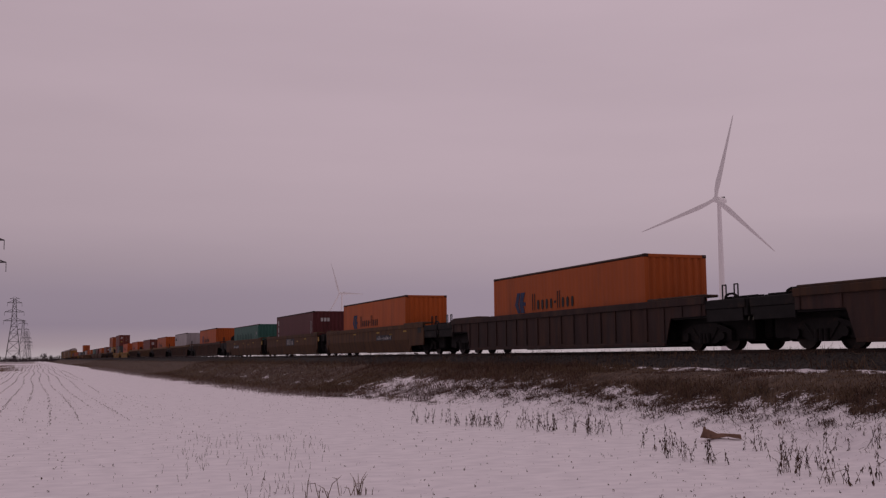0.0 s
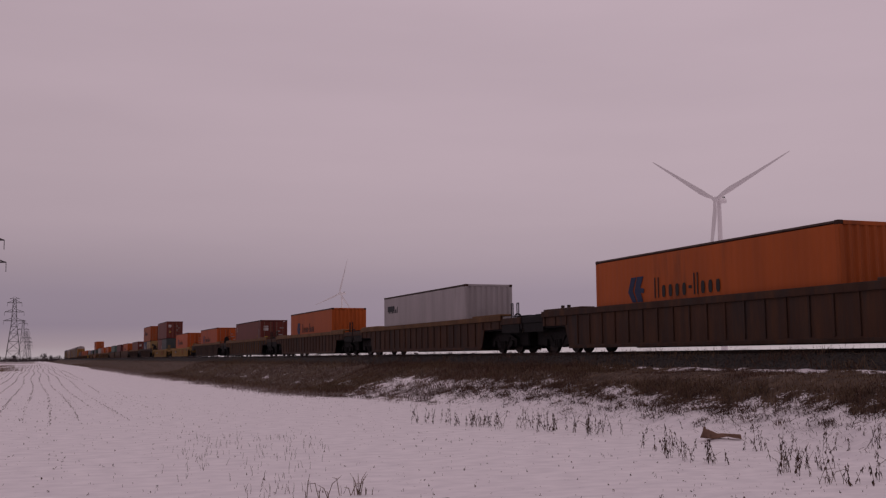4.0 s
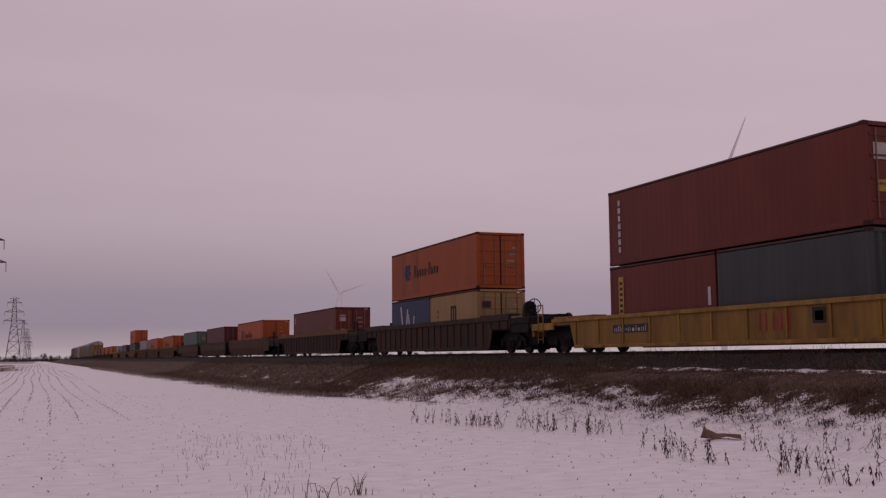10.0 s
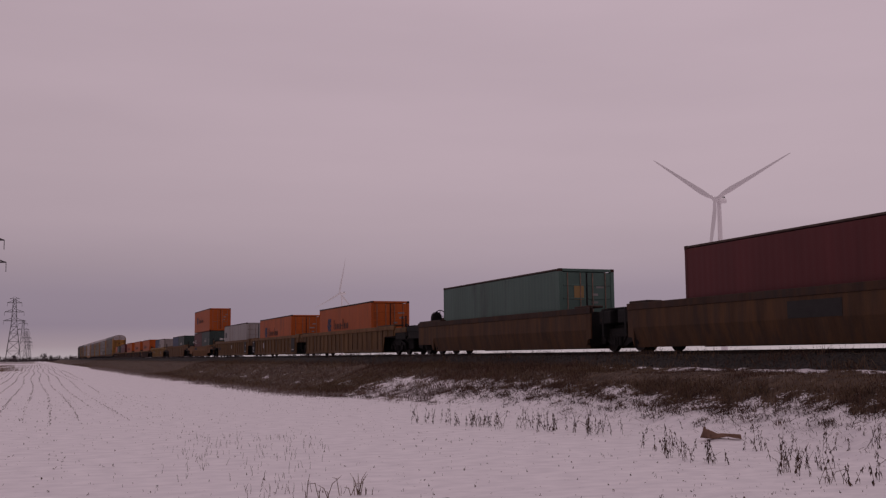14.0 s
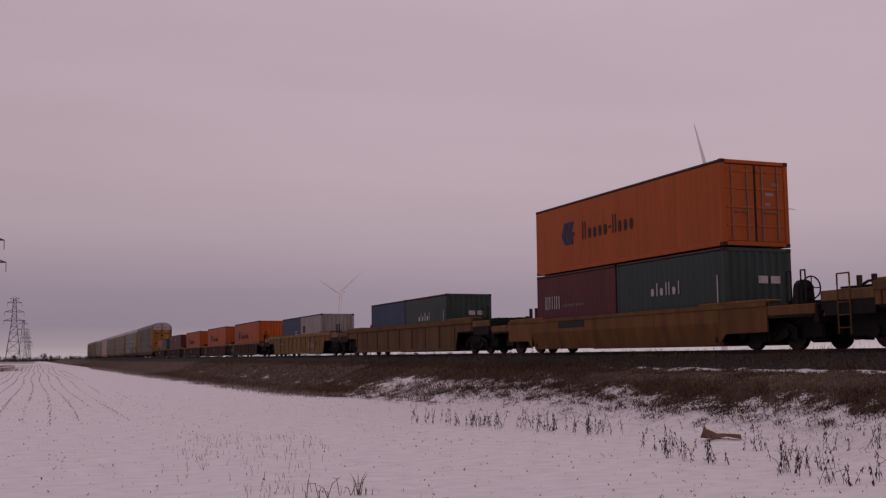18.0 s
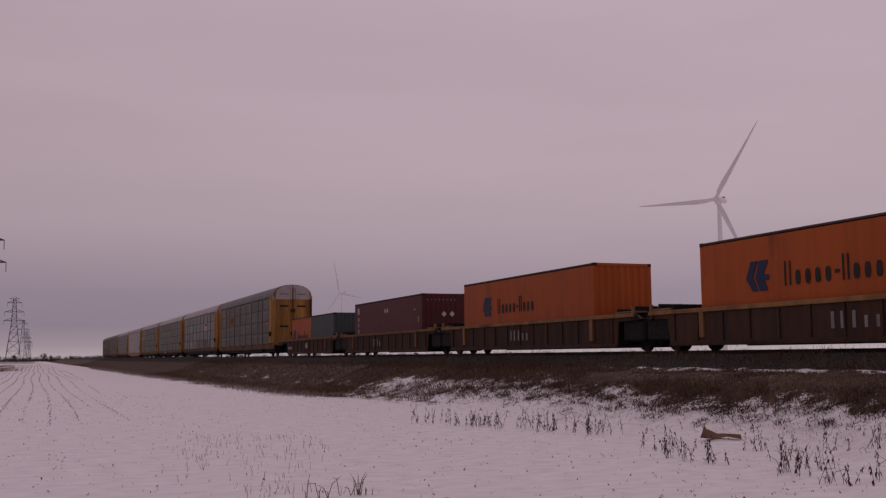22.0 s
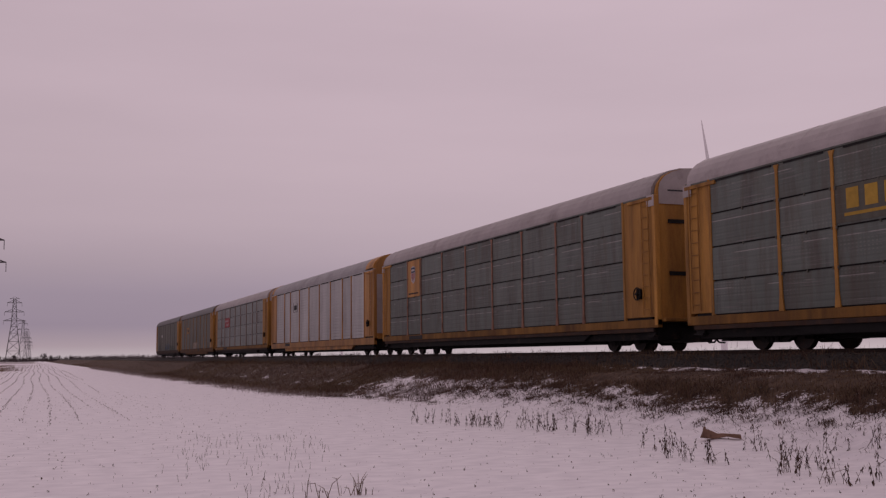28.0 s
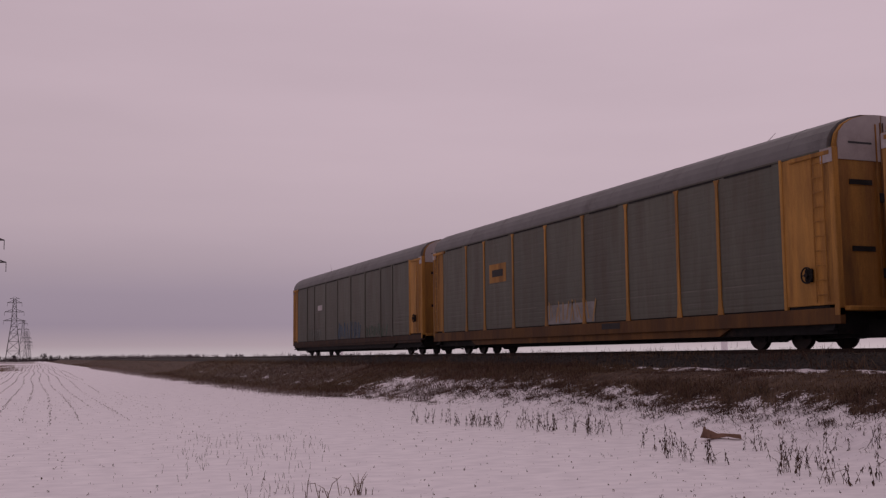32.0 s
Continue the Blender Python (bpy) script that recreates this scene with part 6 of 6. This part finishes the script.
def bank_grass():
    """Places for the blades of the bank, sorted into three tones by broad patches, lighter with distance."""
    rs = random.Random(12)
    spots = [[], [], []]
    for y0, y1, count in ((6, 26, 74000), (26, 50, 72000), (50, 110, 36000), (110, 320, 16000)):
        for _ in range(count):
            y, x = rs.uniform(y0, y1), rs.uniform(9.2, 18.1)
            c = grass_cover(min(x, 16.9), y) if x < 16.9 else min(0.8, max(0.12, 0.40 + 0.9 * hum(x, y * 0.6, 0.8, 33.0) - 0.25 * (x - 17.0)))
            if rs.random() < 0.06 + c * c * 0.9 and not (c < 0.02 and x < grass_edge(y) - 0.7):
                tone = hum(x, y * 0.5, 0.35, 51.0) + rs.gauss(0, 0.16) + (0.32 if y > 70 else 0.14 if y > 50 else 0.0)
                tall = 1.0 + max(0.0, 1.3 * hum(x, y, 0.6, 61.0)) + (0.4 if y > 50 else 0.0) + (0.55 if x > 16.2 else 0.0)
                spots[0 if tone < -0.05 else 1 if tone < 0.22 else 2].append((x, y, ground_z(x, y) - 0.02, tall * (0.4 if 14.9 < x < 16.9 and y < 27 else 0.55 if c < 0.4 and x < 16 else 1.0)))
    return spots


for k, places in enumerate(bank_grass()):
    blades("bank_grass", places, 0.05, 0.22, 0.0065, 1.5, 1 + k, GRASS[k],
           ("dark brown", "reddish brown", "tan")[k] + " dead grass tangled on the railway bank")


def tussocks(count, y0, y1, spread_x, seed, blades_each, radius):
    """Matted lumps of dead grass whose blades lie outwards, mostly across the slope."""
    rs = random.Random(seed)
    out = []
    for _ in range(count):
        y = rs.uniform(y0, y1)
        x = grass_edge(y) + rs.gauss(*spread_x)
        if x > 16.6 or x < grass_edge(y) - 1.6:
            continue
        r = radius * rs.uniform(0.5, 1.4)
        for _k in range(int(blades_each * rs.uniform(0.5, 1.5) * r / radius)):
            u, v = rs.gauss(0, r * 0.45), rs.gauss(0, r)
            lump = max(0.0, 1 - (u * u + v * v) / (2.2 * r * r)) * 0.07
            out.append((x + u, y + v, ground_z(x + u, y + v) - 0.01 + lump, rs.uniform(0.6, 1.2)))
    return out


blades("turf_lumps", tussocks(230, 13, 33, (-0.12, 0.50), 19, 34, 0.17), 0.05, 0.15, 0.0080, 1.9, 5, GRASS[0], "dark matted lumps of dead turf showing through the snow")
blades("turf_lumps", tussocks(150, 31, 46, (0.9, 1.1), 20, 26, 0.20), 0.06, 0.20, 0.0090, 1.5, 25, GRASS[1], "reddish lumps of dead turf among snow on the slope")


def fallen():
    """Thin broken stems lying over the snow at the foot of the bank."""
    rs = random.Random(37)
    out = []
    for _ in range(5200):
        y = rs.uniform(10, 44)
        x = grass_edge(y) + rs.gauss(-0.75, 0.75)
        if hum(x, y, 0.9, 71.0) + 0.8 * hum(x, y, 3.1, 75.0) > -0.05 and x < 15.2:
            out.append((x, y, ground_z(x, y) + 0.01, 1.0))
    return out


blades("fallen_stems", fallen(), 0.05, 0.11, 0.0050, 3.4, 6, WEED, "thin broken stems lying over the snow")
blades("turf_lumps", tussocks(260, 12, 40, (-0.65, 0.45), 22, 17, 0.085), 0.03, 0.10, 0.0075, 1.9, 26, WEED, "small dark clumps of dead grass in the snow below the bank")


def fringe():
    rs = random.Random(23)
    out = []
    for _ in range(9000):
        y = 34 + 150 * rs.random() ** 1.6
        x = grass_edge(y) + rs.gauss(-0.55, 0.45)
        if hum(x, y, 0.25, 81.0) > -0.25:
            out.append((x, y, ground_z(x, y) - 0.01, 1.0 + y / 130))
    return out


blades("toe_grass", fringe(), 0.06, 0.22, 0.009, 0.7, 15, FROST, "pale frosted grass along the foot of the bank")


def slope_tufts():
    rs = random.Random(29)
    out = []
    for _ in range(210):
        y = rs.uniform(11, 48)
        x = rs.uniform(grass_edge(y) - 0.4, 16.6 if y > 27 else 15.0)
        for _k in range(rs.randint(12, 34)):
            u, v = rs.gauss(0, 0.12), rs.gauss(0, 0.16)
            out.append((x + u, y + v, ground_z(x + u, y + v) - 0.01, rs.uniform(0.7, 1.3)))
    return out


blades("slope_tufts", slope_tufts(), 0.12, 0.36, 0.006, 0.9, 16, GRASS[2], "tan tufts of dead grass on the bank")


def far_side_grass():
    rs = random.Random(14)
    return [(x, y, bank(x) - 0.02, 1.0) for x, y in ((rs.uniform(22.9, 25.5), rs.uniform(4, 110)) for _ in range(5000)) if rs.random() < grass_cover(x, y)]


blades("far_bank_grass", far_side_grass(), 0.12, 0.42, 0.008, 0.5, 2, GRASS[2], "thin dead grass on the far side of the bank")


def verge_grass():
    """Rough dead grass on the strip under the power line."""
    rs = random.Random(43)
    out = []
    for _ in range(4200):
        y = rs.uniform(150, 330)
        x = -0.036 * y + abs(rs.gauss(0, 0.012)) * y
        if hum(x, y * 0.12, 0.35, 91.0) + 0.12 > 0.0 and hum(0.0, y, 0.05, 93.0) > -0.18:
            out.append((x, y, ground_z(x, y) - 0.02, 1.0))
    return out


blades("verge_grass", verge_grass(), 0.10, 0.36, 0.022, 0.8, 17, GRASS[2], "dead grass on the rough verge under the power line")


def weed(g, x, y, h, rnd, leaves=5):
    """One dead weed: a thin crooked stem with narrow curled leaves hanging from it."""
    d = Vector((rnd.gauss(0, 0.15), rnd.gauss(0, 0.12), 1)).normalized()
    seg = h / 4
    r = 0.0050 if h > 0.2 else 0.0042
    pts = [Vector((x, y, ground_z(x, y) - 0.02))]
    for _ in range(4):
        d = (d + Vector((rnd.uniform(-0.2, 0.2), rnd.uniform(-0.2, 0.2), 0.05))).normalized()
        q = pts[-1] + d * seg
        g.tube(pts[-1], q, r, 3, r * 0.8)
        r *= 0.8
        pts.append(q)
    for _ in range(leaves):           # dry pods and leaves hang close to the stem, longer and wider apart towards its foot
        f = rnd.uniform(0.22, 1.0)
        k = min(3, int(f * 4))
        b = pts[k].lerp(pts[k + 1], f * 4 - k)
        a = rnd.uniform(0, 2 * math.pi)
        l = rnd.uniform(0.035, 0.06) + 0.055 * (1 - f)
        out = rnd.uniform(0.15, 0.42) + 0.25 * (1 - f)
        tip = b + Vector((math.cos(a) * l * out, math.sin(a) * l * out, -l * rnd.uniform(0.75, 1.0)))
        mid = (b + tip) / 2 + Vector((math.cos(a), math.sin(a), 0.5)) * 0.012
        wv = Vector((-math.sin(a), math.cos(a), 0.2)) * rnd.uniform(0.006, 0.0125)
        g.add([b, mid - wv, tip, mid + wv, mid + Vector((0.005, 0.004, 0.010))], [(0, 1, 4), (1, 2, 4), (2, 3, 4), (3, 0, 4), (0, 3, 2, 1)])
    if h > 0.15 and rnd.random() < 0.45:  # a bare side shoot
        k = rnd.randint(1, 2)
        g.tube(pts[k], pts[k] + Vector((rnd.uniform(-0.18, 0.18), rnd.uniform(-0.12, 0.12), rnd.uniform(0.06, 0.2))), 0.0035, 3, 0.002)


def weed_patch(name, spots, h0, h1, seed, label, leaves=5):
    rnd = random.Random(seed)
    g = Geo()
    for x, y in spots:
        weed(g, x, y, rnd.uniform(h0, h1), rnd, leaves)
    me = g.mesh(name)
    me.materials[0] = WEED
    return tagged(new(name, me), label, "dead weeds", kind="stuff")


def clumps(centres, per, r, seed):
    rnd = random.Random(seed)
    return [(cx + rnd.gauss(0, r), cy + rnd.gauss(0, r)) for cx, cy in centres for _ in range(rnd.randint(per // 2, per))]


rng = random.Random(41)
line = [(8.8 + 1.9 * t + rng.uniform(-0.25, 0.25), 23.6 - 5.6 * t + rng.uniform(-0.3, 0.3)) for t in [(i + rng.random()) / 15 for i in range(15)]]
weed_patch("weed_row", clumps(line, 7, 0.20, 1), 0.26, 0.50, 6, "row of dead curled weeds standing out of the snow", 9)
right = [(9.56, 15.31), (9.53, 14.75), (9.21, 13.86), (9.15, 13.4), (9.1, 12.97), (9.37, 12.66), (9.15, 11.12), (9.52, 11.3), (10.44, 12.75), (9.0, 10.09),
         (9.27, 10.15), (9.25, 9.85), (9.86, 10.3), (10.0, 11.52), (10.2, 15.6), (11.0, 14.3), (11.9, 13.4), (12.4, 12.9)]
weed_patch("weed_patch", clumps(right, 5, 0.12, 2), 0.24, 0.50, 7, "dead weeds with curled leaves standing out of the snow", 9)
toe = [(grass_edge(y) - abs(rng.gauss(0.2, 1.0)), y) for y in (rng.uniform(11, 36) for _ in range(90))]
weed_patch("bank_weeds", clumps(toe, 3, 0.28, 3), 0.05, 0.22, 8, "low dead weeds along the foot of the bank", 3)
weed_patch("far_bank_weeds", [(rng.uniform(22.8, 24.8), rng.uniform(6, 90)) for _ in range(520)], 0.55, 0.98, 9, "dead weeds on the far side of the track", 4)
front = [(x, y) for x, y in ((rng.uniform(1.5, 5.2), rng.uniform(11.2, 22.0)) for _ in range(260)) if 0.135 * y < x < 0.265 * y]
weed_patch("field_stalks", clumps(front, 2, 0.22, 4), 0.06, 0.15, 10, "short dead crop stalks in the snow", 0)
weed_patch("field_litter", [(rng.uniform(-5, 13), 9.5 + 40 * rng.random() ** 1.4) for _ in range(3300)], 0.018, 0.060, 11, "scattered stubble tips poking through the snow", 1)


def tuft(x, y, seed):
    rnd = random.Random(seed)
    g = Geo()
    for _ in range(7):
        a, l, o = rnd.uniform(0, 6.28), rnd.uniform(0.12, 0.36), rnd.uniform(0.05, 0.6)
        b = Vector((rnd.uniform(-0.14, 0.14), rnd.uniform(-0.05, 0.05), -0.02))
        m_ = b + Vector((math.cos(a) * l * o * 0.5, math.sin(a) * l * o * 0.5, l * 0.6))
        t_ = b + Vector((math.cos(a) * l * o * 1.3, math.sin(a) * l * o * 1.3, l * rnd.uniform(0.55, 1)))
        g.tube(b, m_, 0.005, 4, 0.004)
        g.tube(m_, t_, 0.004, 4, 0.002)
    ob = link_mesh("weed_tuft", g, STRAW)
    ob.matrix_basis = pose(x, y, ground_z(x, y))
    return tagged(ob, "tuft of dry broken stalks in the snow", "weed tuft", "weed tufts")


tuft(3.62, 11.75, 1)
tuft(3.42, 11.80, 5)
tuft(3.00, 11.60, 2)
tuft(9.4, 11.4, 3)
tuft(9.0, 10.3, 4)


def stubble_rows():
    rs = random.Random(21)
    spots = []
    for k in range(22):
        x0 = -9.5 + 0.62 * k
        y = 27.0
        while y < 330:
            strength = 0.74 + 0.8 * hum(x0 * 3.0, y, 0.05, 31.0 + k) - max(0.0, x0 - 1.0) * 0.10 - max(0.0, (44 - y) * 0.030)
            if rs.random() < strength:
                for _ in range(2):
                    x = x0 + rs.gauss(0, 0.03) + 0.12 * math.sin(y * 0.09 + k)
                    spots.append((x, y + rs.uniform(-0.2, 0.2), ground_z(x, y) - 0.01, 1.0 + 0.004 * y))
            y += rs.uniform(0.15, 0.4) * (1 + y / 70)
    return spots


blades("stubble_rows", stubble_rows(), 0.015, 0.055, 0.016, 0.6, 3, STUBBLE, "rows of crop stubble showing through the snow")

# a crumpled sheet of cardboard caught in the weeds
g = Geo()
g.prism([(-0.37, 0.0), (-0.31, 0.17), (-0.22, 0.15), (-0.06, 0.09), (0.02, 0.10), (0.34, 0.10), (0.36, 0.02), (0.10, 0.05), (-0.10, 0.0)], -0.06, 0.05, "y")
g.prism([(-0.33, 0.14), (-0.31, 0.21), (-0.28, 0.20), (-0.26, 0.13)], -0.03, 0.02, "y")
card = link_mesh("crumpled_cardboard", g, CARD)
card.matrix_basis = pose(11.65, 15.95, ground_z(11.65, 15.95) - 0.01, 0, 3, -35)
tagged(card, "crumpled brown cardboard lying in the snowy weeds", "litter")


# ---- loose ballast on the shoulder ----
def ballast():
    rs = random.Random(8)
    g = Geo()
    for _ in range(7000):
        y = rs.uniform(6, 60)
        x = rs.uniform(16.95, 18.6)
        z = ground_z(x, y)
        s = rs.uniform(0.018, 0.042)
        q = [(x + rs.uniform(0.7, 1.2) * s * dx, y + rs.uniform(0.7, 1.3) * s * dy, z + rs.uniform(0.5, 1.0) * s * dz)
             for dx, dy, dz in ((1, 0, 0.2), (0, 1, 0.1), (-1, 0, 0.2), (0, -1, 0.1), (0.2, 0.1, 1.2))]
        g.add(q, [(0, 1, 4), (1, 2, 4), (2, 3, 4), (3, 0, 4), (3, 2, 1, 0)])
    me = g.mesh("ballast_stones")
    me.materials[0] = island_material("ballast_stone", (0.016, 0.014, 0.013), (0.105, 0.094, 0.088))
    tagged(new("ballast_stones", me), "dark grey crushed stone ballast beside the rail", "ballast", kind="stuff")


ballast()


def motions():
    # the train rolls at an even speed
    for thing, y, z in ROLLING:
        walk(thing, [(t, pose(TRACK_X, y - SPEED * t, z)) for t in (0.0, 8.0, 16.0, 24.0, SECONDS)])
    # the rotors turn clockwise
    for rotor, start, table in ROTORS:
        rows = []
        for k in range(161):
            t = 0.2 * k
            turned = float(np.interp(t, [a for a, b in table], [b for a, b in table]))
            rows.append((t, pose(0, -5.0, 98.9, -7.0, 0, 0) @ pose(0, 0, 0, 0, 90 - start + turned, 0)))
        walk(rotor, rows)


motions()
